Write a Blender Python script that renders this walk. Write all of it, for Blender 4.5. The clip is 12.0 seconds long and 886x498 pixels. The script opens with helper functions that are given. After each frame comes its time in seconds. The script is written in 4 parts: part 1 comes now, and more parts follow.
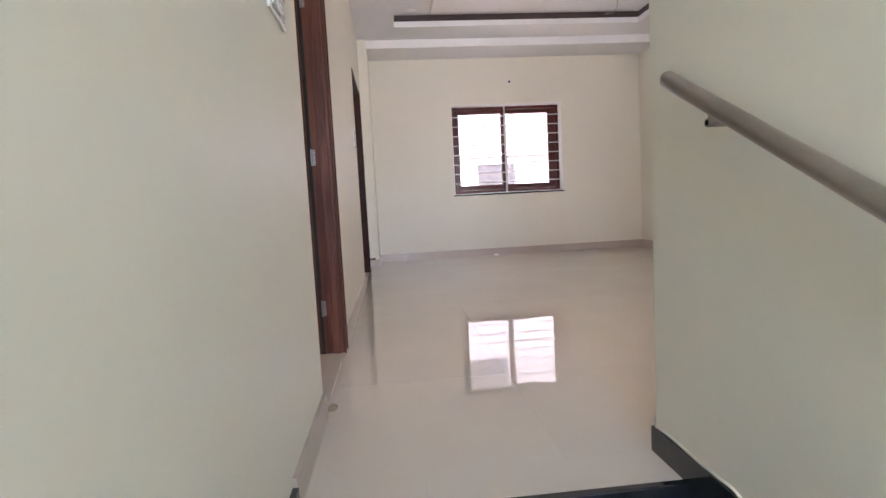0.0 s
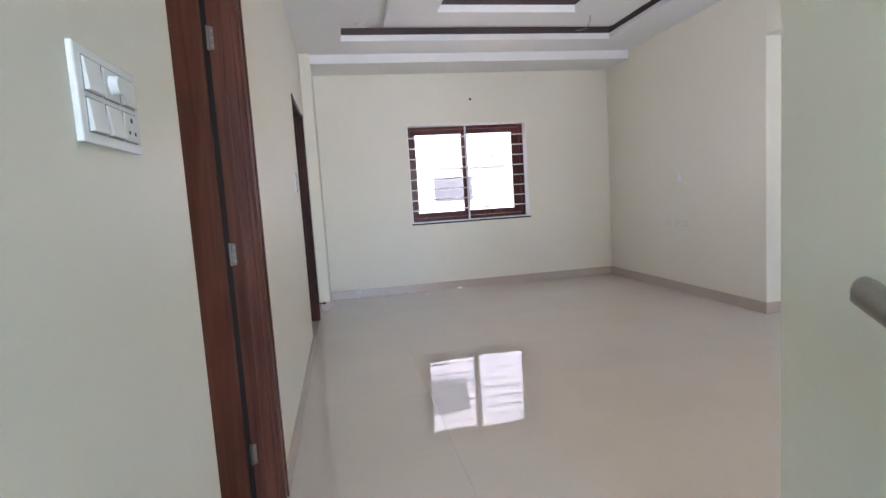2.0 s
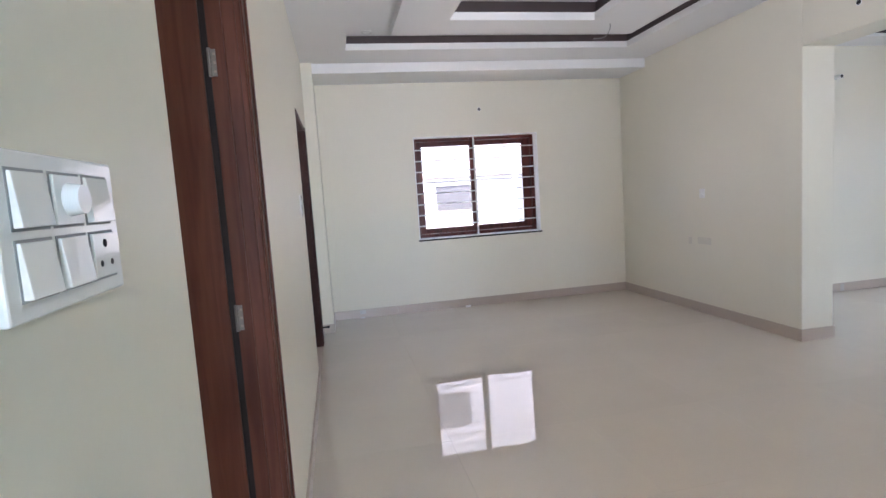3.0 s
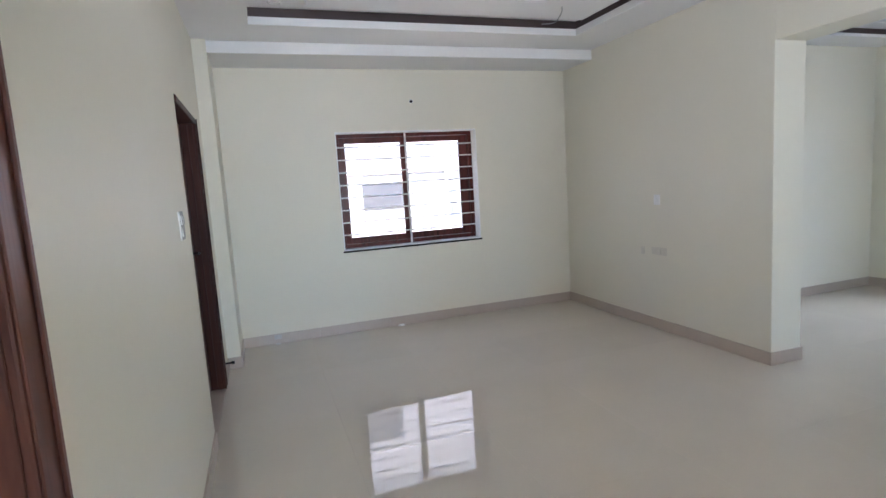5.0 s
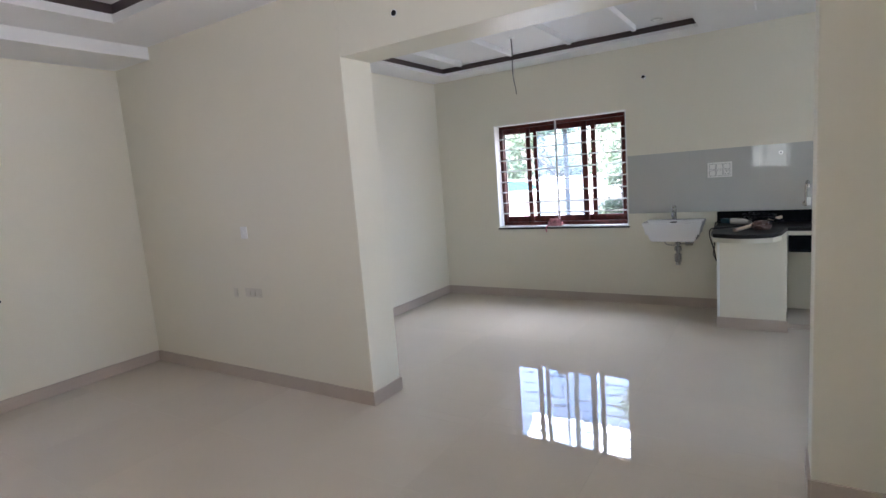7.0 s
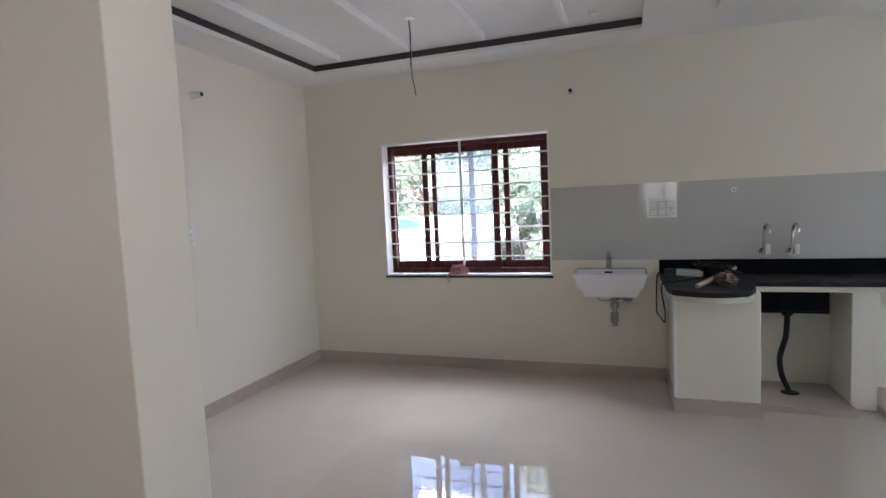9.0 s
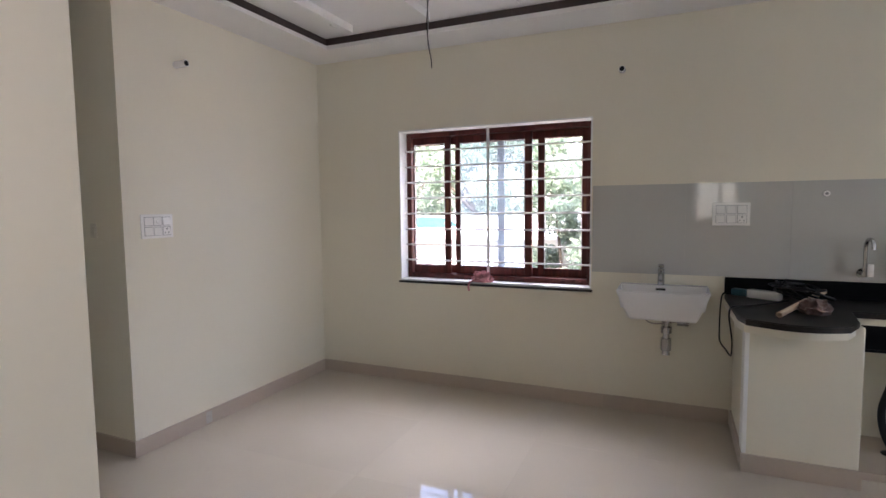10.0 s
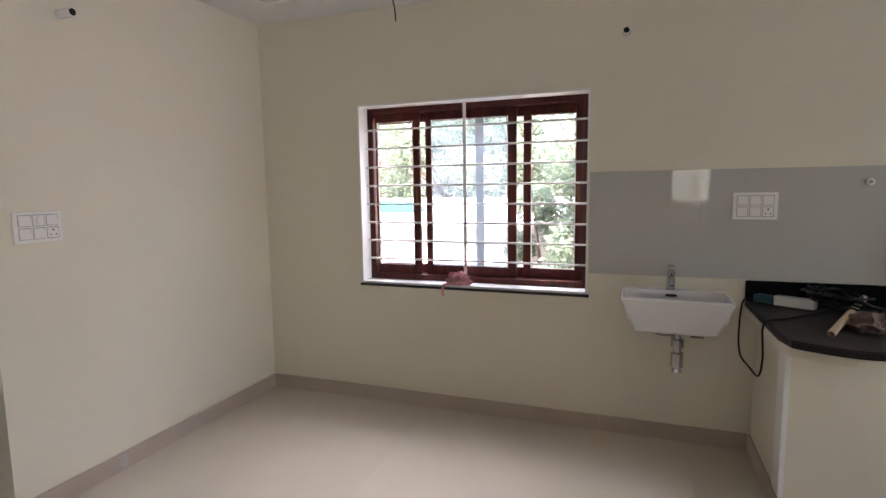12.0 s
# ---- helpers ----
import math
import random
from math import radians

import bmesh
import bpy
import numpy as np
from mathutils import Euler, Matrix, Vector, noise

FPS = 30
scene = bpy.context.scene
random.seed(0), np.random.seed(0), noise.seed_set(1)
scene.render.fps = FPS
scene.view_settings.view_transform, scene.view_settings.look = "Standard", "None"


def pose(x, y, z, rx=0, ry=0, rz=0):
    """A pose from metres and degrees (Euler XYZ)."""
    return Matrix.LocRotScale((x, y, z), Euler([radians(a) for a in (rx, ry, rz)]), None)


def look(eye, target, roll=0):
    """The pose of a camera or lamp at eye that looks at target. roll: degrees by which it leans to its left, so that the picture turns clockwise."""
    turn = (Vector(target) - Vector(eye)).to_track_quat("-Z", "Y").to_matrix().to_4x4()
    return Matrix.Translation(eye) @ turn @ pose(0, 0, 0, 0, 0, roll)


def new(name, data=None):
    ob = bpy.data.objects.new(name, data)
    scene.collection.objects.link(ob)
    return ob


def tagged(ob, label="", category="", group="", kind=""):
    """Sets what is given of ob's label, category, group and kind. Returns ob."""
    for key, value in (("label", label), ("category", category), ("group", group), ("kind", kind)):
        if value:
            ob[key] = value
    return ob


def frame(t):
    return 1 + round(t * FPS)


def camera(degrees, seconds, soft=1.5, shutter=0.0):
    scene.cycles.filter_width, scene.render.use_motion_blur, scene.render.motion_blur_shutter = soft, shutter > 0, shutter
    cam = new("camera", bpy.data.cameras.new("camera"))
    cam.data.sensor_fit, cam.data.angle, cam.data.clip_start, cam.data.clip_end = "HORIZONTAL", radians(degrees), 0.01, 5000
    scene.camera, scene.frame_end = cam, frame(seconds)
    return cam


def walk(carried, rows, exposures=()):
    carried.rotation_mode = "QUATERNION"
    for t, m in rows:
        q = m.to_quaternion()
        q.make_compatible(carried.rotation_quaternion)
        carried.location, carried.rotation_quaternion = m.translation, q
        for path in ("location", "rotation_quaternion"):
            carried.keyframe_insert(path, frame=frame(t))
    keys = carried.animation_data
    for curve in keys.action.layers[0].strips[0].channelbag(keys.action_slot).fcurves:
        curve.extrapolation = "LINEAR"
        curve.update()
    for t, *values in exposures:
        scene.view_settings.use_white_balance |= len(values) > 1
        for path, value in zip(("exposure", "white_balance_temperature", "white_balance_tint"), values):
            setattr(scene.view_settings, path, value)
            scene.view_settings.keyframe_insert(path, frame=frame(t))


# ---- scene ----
cam = camera(79.9, 12.0)
PATH = [
    (0, (-0.052, -0.005, 0.772), (0.136, 1.978, 0.597), -3.0),
    (0.5, (0.007, 0.237, 0.944), (0.195, 2.21, 0.674), -5.1),
    (1, (-0.078, 0.419, 1.031), (0.122, 2.396, 0.807), -4.8),
    (1.5, (-0.09, 0.487, 1.09), (0.122, 2.467, 0.901), -5.4),
    (2, (-0.016, 0.699, 1.207), (0.346, 2.655, 1.003), -3.7),
    (2.5, (-0.034, 0.887, 1.256), (0.309, 2.847, 1.055), -3.8),
    (3, (-0.102, 1.043, 1.377), (0.28, 2.996, 1.176), -3.8),
    (3.5, (-0.092, 1.197, 1.368), (0.351, 3.134, 1.14), -3.2),
    (3.7, (-0.049, 1.306, 1.37), (0.44, 3.233, 1.156), -2.8),
    (5.3, (0.049, 1.901, 1.53), (0.713, 3.769, 1.263), -3.3),
    (5.5, (0.06, 1.965, 1.541), (0.726, 3.829, 1.251), -2.1),
    (6, (0.179, 2.074, 1.553), (1.181, 3.784, 1.284), -4.2),
    (6.5, (0.529, 2.148, 1.532), (1.981, 3.487, 1.218), -5.3),
    (7, (0.887, 2.255, 1.543), (2.552, 3.328, 1.27), -4.5),
    (7.5, (1.21, 2.513, 1.51), (3.027, 3.318, 1.29), -3.6),
    (7.7, (1.317, 2.616, 1.523), (3.177, 3.321, 1.313), -3.8),
    (9.3, (2.42, 3.08, 1.472), (4.302, 3.739, 1.313), -2.5),
    (9.5, (2.556, 3.112, 1.467), (4.441, 3.717, 1.185), -2.2),
    (10, (2.863, 3.083, 1.456), (4.689, 3.884, 1.299), -0.6),
    (10.5, (3.089, 3.139, 1.478), (4.853, 4.07, 1.322), -1.4),
    (11, (3.259, 3.292, 1.511), (5.088, 4.094, 1.409), -0.4),
    (11.5, (3.38, 3.362, 1.515), (5.242, 4.084, 1.397), -1.1),
    (12, (3.454, 3.349, 1.513), (5.319, 4.036, 1.284), -0.8),
]
EXPOSURES = [(0, 4.28, 6550, 31), (0.5, 4.29, 6350, 28), (1, 4.30, 6150, 26), (2.5, 4.32, 5900, 23), (3.5, 4.32, 5950, 23), (5.5, 4.09, 5750, 17), (6, 4.0, 6150, 22),
             (6.5, 4.03, 6100, 23), (7.5, 4.09, 6050, 23), (9.5, 3.78, 6450, 28), (10.5, 3.88, 6950, 30), (11.5, 3.89, 7100, 31), (12, 3.80, 7100, 29)]
walk(cam, [(t, look(eye, target, roll)) for t, eye, target, roll in PATH], EXPOSURES)

# ---- world, sun, daylight ----
world = bpy.data.worlds.new("sky")
scene.world = world
world.use_nodes = True
wn = world.node_tree.nodes
sky = wn.new("ShaderNodeTexSky")
sky.sky_type, sky.sun_disc = "NISHITA", False
sky.dust_density, sky.ozone_density = 2.5, 1.0
sky.sun_elevation, sky.sun_rotation = radians(55), radians(236)
wn["Background"].inputs["Strength"].default_value = 0.15
world.node_tree.links.new(sky.outputs["Color"], wn["Background"].inputs["Color"])


def lamp(name, kind, energy, color, m):
    data = bpy.data.lights.new(name, kind)
    data.energy, data.color = energy, color
    ob = new(name, data)
    ob.matrix_world = m
    return ob


sun = lamp("sun", "SUN", 2.7, (1.0, 0.97, 0.91), look((0, 0, 20), (4.75, 3.2, 11.8)))
sun.data.angle = radians(0.5)
# daylight lamps in assumed, unseen kitchen, stairwell and living room windows, all behind the walker
day = lamp("daylight_kitchen", "AREA", 1.5, (0.50, 0.78, 1.0), pose(4.7, -1.94, 1.5, -90, 0, 180))
day.data.shape, day.data.size, day.data.size_y = "RECTANGLE", 0.85, 1.1
day2 = lamp("daylight_stair", "AREA", 2.6, (0.45, 0.79, 1.0), pose(0.18, -2.42, 1.55, -90, 0, 180))
day2.data.shape, day2.data.size, day2.data.size_y = "RECTANGLE", 0.9, 1.5

XE_SIDE = 6.745
# fill lamp in an added south opening, lifts the middle wall and ceiling
day3 = lamp("fill_living", "AREA", 1.3, (0.88, 0.95, 1.0), look((1.5, 1.41, 1.5), (2.3, 4.6, 2.8)))
day3.data.spread = radians(112)
day3.data.shape, day3.data.size, day3.data.size_y = "RECTANGLE", 0.9, 1.1
# added panel outside, above the sight line, tops up the sky light
day4 = lamp("daylight_dining", "AREA", 43, (0.84, 0.94, 1.0), look((9.5, 4.4, 4.3), (XE_SIDE, 4.4, 1.45)))
day4.data.shape, day4.data.size, day4.data.size_y = "RECTANGLE", 4.2, 2.6
day6 = lamp("daylight_bedroom", "AREA", 0.95, (0.92, 1.0, 0.93), look((-4.25, 2.4, 1.615), (-3.0, 2.4, 1.615)))
day6.data.shape, day6.data.size, day6.data.size_y = "RECTANGLE", 1.4, 1.06
# fill lamp for the dark toilet, set in an assumed ventilator out of view
day5 = lamp("fill_toilet", "AREA", 0.045, (0.98, 0.99, 1.0), look((XE_SIDE + 0.02, 6.75, 2.15), (XE_SIDE - 1, 6.75, 1.75)))
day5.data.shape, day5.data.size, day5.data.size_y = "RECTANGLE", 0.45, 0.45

# ---- materials ----


def material(name, color, rough=0.5, metal=0.0, vary=0.06, scale=3.0, fine=60.0, bump=0.05, spec=0.5, coat=0.0, per_object=0.0):
    """Principled surface with broad mottling, fine grain and relief."""
    mat = bpy.data.materials.new(name)
    mat.use_nodes = True
    nt = mat.node_tree
    bsdf = nt.nodes["Principled BSDF"]
    bsdf.inputs["Roughness"].default_value = rough
    bsdf.inputs["Metallic"].default_value = metal
    bsdf.inputs["Specular IOR Level"].default_value = spec
    bsdf.inputs["Coat Weight"].default_value = coat
    bsdf.inputs["Coat Roughness"].default_value = 0.05
    geo = nt.nodes.new("ShaderNodeNewGeometry")
    n1, n2 = nt.nodes.new("ShaderNodeTexNoise"), nt.nodes.new("ShaderNodeTexNoise")
    for n, sc in ((n1, scale), (n2, fine)):
        n.inputs["Scale"].default_value = sc
        n.inputs["Detail"].default_value = 4
        nt.links.new(geo.outputs["Position"], n.inputs["Vector"])
    mix = nt.nodes.new("ShaderNodeMath")
    mix.operation = "MULTIPLY_ADD"
    mix.inputs[1].default_value = 0.35
    nt.links.new(n2.outputs["Fac"], mix.inputs[0])
    nt.links.new(n1.outputs["Fac"], mix.inputs[2])
    ramp = nt.nodes.new("ShaderNodeValToRGB")
    ramp.color_ramp.elements[0].position, ramp.color_ramp.elements[1].position = 0.4, 0.95
    ramp.color_ramp.elements[0].color = (*[c * (1 - vary) for c in color], 1)
    ramp.color_ramp.elements[1].color = (*[min(1, c * (1 + vary)) for c in color], 1)
    nt.links.new(mix.outputs[0], ramp.inputs["Fac"])
    out = ramp.outputs["Color"]
    if per_object:
        info = nt.nodes.new("ShaderNodeObjectInfo")
        hsv = nt.nodes.new("ShaderNodeHueSaturation")
        mr = nt.nodes.new("ShaderNodeMapRange")
        mr.inputs["To Min"].default_value, mr.inputs["To Max"].default_value = 1 - per_object, 1 + per_object
        nt.links.new(info.outputs["Random"], mr.inputs["Value"])
        nt.links.new(mr.outputs["Result"], hsv.inputs["Value"])
        nt.links.new(out, hsv.inputs["Color"])
        out = hsv.outputs["Color"]
    nt.links.new(out, bsdf.inputs["Base Color"])
    if bump:
        b = nt.nodes.new("ShaderNodeBump")
        b.inputs["Strength"].default_value, b.inputs["Distance"].default_value = bump, 0.01
        nt.links.new(mix.outputs[0], b.inputs["Height"])
        nt.links.new(b.outputs["Normal"], bsdf.inputs["Normal"])
    return mat


def wood(name, dark, light, rough=0.4, coat=0.3, axis="Z"):
    """Polished timber with the grain drawn out along one axis."""
    mat = bpy.data.materials.new(name)
    mat.use_nodes = True
    nt = mat.node_tree
    bsdf = nt.nodes["Principled BSDF"]
    bsdf.inputs["Roughness"].default_value = rough
    bsdf.inputs["Coat Weight"].default_value = coat
    bsdf.inputs["Coat Roughness"].default_value = 0.15
    bsdf.inputs["Specular IOR Level"].default_value = 0.2
    geo, mp = nt.nodes.new("ShaderNodeNewGeometry"), nt.nodes.new("ShaderNodeMapping")
    mp.inputs["Scale"].default_value = {"Z": (22, 22, 1.2), "Y": (22, 1.2, 22), "X": (1.2, 22, 22)}[axis]
    n1, n2 = nt.nodes.new("ShaderNodeTexNoise"), nt.nodes.new("ShaderNodeTexNoise")
    n1.inputs["Scale"].default_value, n1.inputs["Detail"].default_value, n1.inputs["Distortion"].default_value = 1.6, 6, 0.8
    n2.inputs["Scale"].default_value, n2.inputs["Detail"].default_value = 2.2, 3
    nt.links.new(geo.outputs["Position"], mp.inputs["Vector"])
    nt.links.new(mp.outputs["Vector"], n1.inputs["Vector"])
    nt.links.new(geo.outputs["Position"], n2.inputs["Vector"])
    add = nt.nodes.new("ShaderNodeMath")
    add.operation = "MULTIPLY_ADD"
    add.inputs[1].default_value = 0.5
    nt.links.new(n2.outputs["Fac"], add.inputs[0])
    nt.links.new(n1.outputs["Fac"], add.inputs[2])
    ramp = nt.nodes.new("ShaderNodeValToRGB")
    ramp.color_ramp.elements[0].position, ramp.color_ramp.elements[1].position = 0.5, 0.98
    ramp.color_ramp.elements[0].color, ramp.color_ramp.elements[1].color = (*dark, 1), (*light, 1)
    nt.links.new(add.outputs[0], ramp.inputs["Fac"])
    nt.links.new(ramp.outputs["Color"], bsdf.inputs["Base Color"])
    b = nt.nodes.new("ShaderNodeBump")
    b.inputs["Strength"].default_value, b.inputs["Distance"].default_value = 0.12, 0.004
    nt.links.new(n1.outputs["Fac"], b.inputs["Height"])
    nt.links.new(b.outputs["Normal"], bsdf.inputs["Normal"])
    return mat


def polished(name, color, vary, rough, wave, per_object=0.02, fine=90.0):
    """Polished vitrified tile or stone: mirror-like, with a slow ripple in the glaze."""
    mat = material(name, color, rough=rough, vary=vary, scale=1.7, fine=fine, bump=0, spec=0.7, per_object=per_object)
    nt = mat.node_tree
    bsdf = nt.nodes["Principled BSDF"]
    geo, n = nt.nodes.new("ShaderNodeNewGeometry"), nt.nodes.new("ShaderNodeTexNoise")
    n.inputs["Scale"].default_value, n.inputs["Detail"].default_value = 5.5, 1
    nt.links.new(geo.outputs["Position"], n.inputs["Vector"])
    b = nt.nodes.new("ShaderNodeBump")
    b.inputs["Strength"].default_value, b.inputs["Distance"].default_value = wave, 0.004
    nt.links.new(n.outputs["Fac"], b.inputs["Height"])
    nt.links.new(b.outputs["Normal"], bsdf.inputs["Normal"])
    return mat


def glass(name, tint, rough=0.0):
    mat = bpy.data.materials.new(name)
    mat.use_nodes = True
    bsdf = mat.node_tree.nodes["Principled BSDF"]
    bsdf.inputs["Base Color"].default_value = (*tint, 1)
    bsdf.inputs["Transmission Weight"].default_value = 1
    bsdf.inputs["Roughness"].default_value = rough
    bsdf.inputs["IOR"].default_value = 1.45
    return mat


CREAM = material("cream_wall_paint", (0.80, 0.757, 0.63), rough=0.42, vary=0.02, scale=1.2, fine=35, bump=0.05, spec=0.4)
WHITE = material("white_ceiling_paint", (0.84, 0.83, 0.81), rough=0.6, vary=0.015, scale=1.5, fine=40, bump=0.03)
LEDGE_STONE = material("pale_grey_ledge_stone", (0.78, 0.79, 0.80), rough=0.25, vary=0.12, scale=8, fine=90, bump=0.02)
REVEAL = material("white_reveal_paint", (0.88, 0.88, 0.85), rough=0.5, vary=0.03, scale=5, fine=50, bump=0.05)
TILE = polished("beige_vitrified_tile", (0.645, 0.572, 0.475), 0.035, 0.022, 0.11)
TILE.node_tree.nodes["Principled BSDF"].inputs["Specular IOR Level"].default_value = 0.85
SKIRT = polished("beige_skirting_tile", (0.50, 0.41, 0.335), 0.06, 0.28, 0.05)
GROUT = material("tile_grout", (0.50, 0.43, 0.36), rough=0.8)
GRANITE = polished("black_granite", (0.016, 0.016, 0.018), 0.5, 0.10, 0.04, fine=300)
DUSTY = material("dusty_black_granite", (0.024, 0.019, 0.018), rough=0.42, vary=0.95, scale=6, fine=110, bump=0.06, spec=0.25)
UPSTAND = material("black_granite_upstand", (0.006, 0.006, 0.007), rough=0.35, vary=0.5, scale=12, fine=200, bump=0.02, spec=0.08)
# dark brown trough paint with the shade behind the lip put into it
COVE = material("dark_brown_shaded_cove", (0.06, 0.04, 0.038), rough=0.5, vary=0.2, bump=0.05)
FRAME_WOOD = wood("dark_red_window_timber", (0.04, 0.008, 0.006), (0.135, 0.03, 0.022), 0.42, 0.12)
# door timber darkened to hold the shade on the far door's frame
SHADED_WOOD = wood("shaded_door_timber", (0.030, 0.009, 0.006), (0.068, 0.021, 0.013), 0.45, 0.04)
DOOR_WOOD = wood("red_brown_door_timber", (0.085, 0.029, 0.019), (0.165, 0.061, 0.040), 0.38, 0.10)
LEAF_WOOD = wood("orange_teak_veneer", (0.15, 0.060, 0.027), (0.27, 0.122, 0.056), 0.4, 0.2)
# near-black for the leaf core and for the painted hinge gap shadow
GROOVE_GAP = material("door_groove_and_gap_shade", (0.015, 0.008, 0.006), rough=0.7)
PAINTED_STEEL = material("white_painted_steel", (0.78, 0.76, 0.74), rough=0.35, vary=0.05, fine=150, bump=0.04)
STEEL = material("brushed_steel", (0.40, 0.365, 0.33), rough=0.3, metal=1.0, vary=0.12, scale=6, fine=220, bump=0.05)
CHROME = material("chrome", (0.46, 0.46, 0.47), rough=0.07, metal=1.0, vary=0.05, fine=80, bump=0)
PLASTIC = material("white_switch_plastic", (0.90, 0.89, 0.86), rough=0.12, vary=0.02, bump=0)
PLASTIC_DIM = material("grey_switch_gap", (0.30, 0.30, 0.30), rough=0.5, vary=0.05, bump=0)
BLACK = material("black_plastic", (0.009, 0.009, 0.010), rough=0.45, vary=0.2, bump=0.03, spec=0.25)
CERAMIC = material("white_glazed_ceramic", (0.80, 0.79, 0.79), rough=0.12, vary=0.02, bump=0, spec=0.6)
DADO = polished("grey_glazed_wall_tile", (0.53, 0.53, 0.50), 0.03, 0.035, 0.03, 0.0)
DADO.node_tree.nodes["Principled BSDF"].inputs["Specular IOR Level"].default_value = 0.6
TOILET_TILE = polished("taupe_toilet_tile", (0.34, 0.32, 0.29), 0.34, 0.25, 0.03, fine=14)
PANE = glass("clear_window_glass", (1, 1, 1))
TINTED = glass("dusty_blue_tinted_glass", (0.54, 0.63, 0.69))
film = TINTED.node_tree.nodes.new("ShaderNodeBsdfTranslucent")
film.inputs["Color"].default_value = (0.75, 0.82, 0.88, 1)
dust = TINTED.node_tree.nodes.new("ShaderNodeMixShader")
dust.inputs["Fac"].default_value = 0.06
TINTED.node_tree.links.new(TINTED.node_tree.nodes["Principled BSDF"].outputs["BSDF"], dust.inputs[1])
TINTED.node_tree.links.new(film.outputs["BSDF"], dust.inputs[2])
TINTED.node_tree.links.new(dust.outputs["Shader"], TINTED.node_tree.nodes["Material Output"].inputs["Surface"])
HINGE_STEEL = material("zinc_plated_steel", (0.28, 0.27, 0.265), rough=0.3, metal=1.0, vary=0.12, scale=20, fine=200, bump=0.05)

# ---- mesh helpers ----


def box(bm, x0, x1, y0, y1, z0, z1, bevel=0.0):
    made = bmesh.ops.create_cube(bm, size=1.0)["verts"]
    bmesh.ops.scale(bm, vec=(x1 - x0, y1 - y0, z1 - z0), verts=made)
    bmesh.ops.translate(bm, vec=((x0 + x1) / 2, (y0 + y1) / 2, (z0 + z1) / 2), verts=made)
    if bevel:
        edges = list({e for v in made for e in v.link_edges})
        bmesh.ops.bevel(bm, geom=edges, offset=bevel, segments=2, affect="EDGES", profile=0.5)
    return bm


def boxes(*dims, bevel=0.0):
    bm = bmesh.new()
    for d in dims:
        box(bm, *d, bevel=bevel)
    return bm


def rod(bm, a, b, r, n=14, r2=None):
    a, b = Vector(a), Vector(b)
    made = bmesh.ops.create_cone(bm, cap_ends=True, segments=n, radius1=r, radius2=r if r2 is None else r2, depth=(b - a).length)["verts"]
    bmesh.ops.transform(bm, matrix=Matrix.Translation((a + b) / 2) @ (b - a).to_track_quat("Z", "Y").to_matrix().to_4x4(), verts=made)
    return bm


def tube(bm, points, r, n=10):
    """A round tube along a smooth line through the points."""
    pts = [Vector(p) for p in points]
    line = []
    for i in range(len(pts) - 1):
        p0, p1, p2, p3 = pts[max(i - 1, 0)], pts[i], pts[i + 1], pts[min(i + 2, len(pts) - 1)]
        for k in range(6):
            u = k / 6
            line.append(0.5 * (2 * p1 + (p2 - p0) * u + (2 * p0 - 5 * p1 + 4 * p2 - p3) * u * u + (3 * p1 - p0 - 3 * p2 + p3) * u ** 3))
    line.append(pts[-1])
    rings = []
    for i, p in enumerate(line):
        d = (line[min(i + 1, len(line) - 1)] - line[max(i - 1, 0)]).normalized()
        if i == 0:
            side = d.orthogonal().normalized()
        side = (side - d * side.dot(d)).normalized()
        up = d.cross(side)
        rings.append([bm.verts.new(p + side * (r * math.cos(2 * math.pi * k / n)) + up * (r * math.sin(2 * math.pi * k / n))) for k in range(n)])
    for a, b in zip(rings, rings[1:]):
        for k in range(n):
            bm.faces.new((a[k], a[(k + 1) % n], b[(k + 1) % n], b[k]))
    bm.faces.new(rings[0][::-1])
    bm.faces.new(rings[-1])
    return bm


def mesh_of(name, bm, mat, smooth=False):
    bmesh.ops.recalc_face_normals(bm, faces=bm.faces)
    data = bpy.data.meshes.new(name)
    bm.to_mesh(data)
    bm.free()
    data.materials.append(mat)
    if smooth:
        data.polygons.foreach_set("use_smooth", [True] * len(data.polygons))
        data.set_sharp_from_angle(angle=radians(40))
    return data


def part(name, bm, mat, parent, label="", smooth=False):
    ob = new(name, mesh_of(name, bm, mat, smooth))
    if parent is not None:
        ob.parent = parent
        ob.matrix_parent_inverse = parent.matrix_basis.inverted()
    return tagged(ob, label)


def thing(name, at, label, category, group="", kind=""):
    ob = new(name)
    ob.location = at
    ob.empty_display_size = 0.05
    bpy.context.view_layer.update()
    return tagged(ob, label, category, group, kind)


def structure(name, bm, mat, label, category, smooth=False):
    return tagged(new(name, mesh_of(name, bm, mat, smooth)), label, category, "", "structure")


# ---- plan ----
XW, XM0, XM1, XE = -0.34, 3.53, 3.83, 6.745      # west wall, middle wall, east wall
YN, YS, YM0, YM1 = 7.30, 1.46, 2.13, 4.62        # living room north and south, the wide opening
XP, YD = 4.90, 5.97                              # passage wall, dining north wall
W1 = (0.845, 2.392, 0.865, 2.078)                   # living window: x0 x1 z0 z1
W2 = (3.625, 5.175, 0.856, 2.084)                 # dining window: y0 y1 z0 z1
D1, D2 = (1.925, 2.895, 2.10), (5.17, 6.29, 2.10)
XS, YB = 0.70, -2.0                             # stair side wall, kitchen south wall
TOP = 3.15
LOW = -2.6

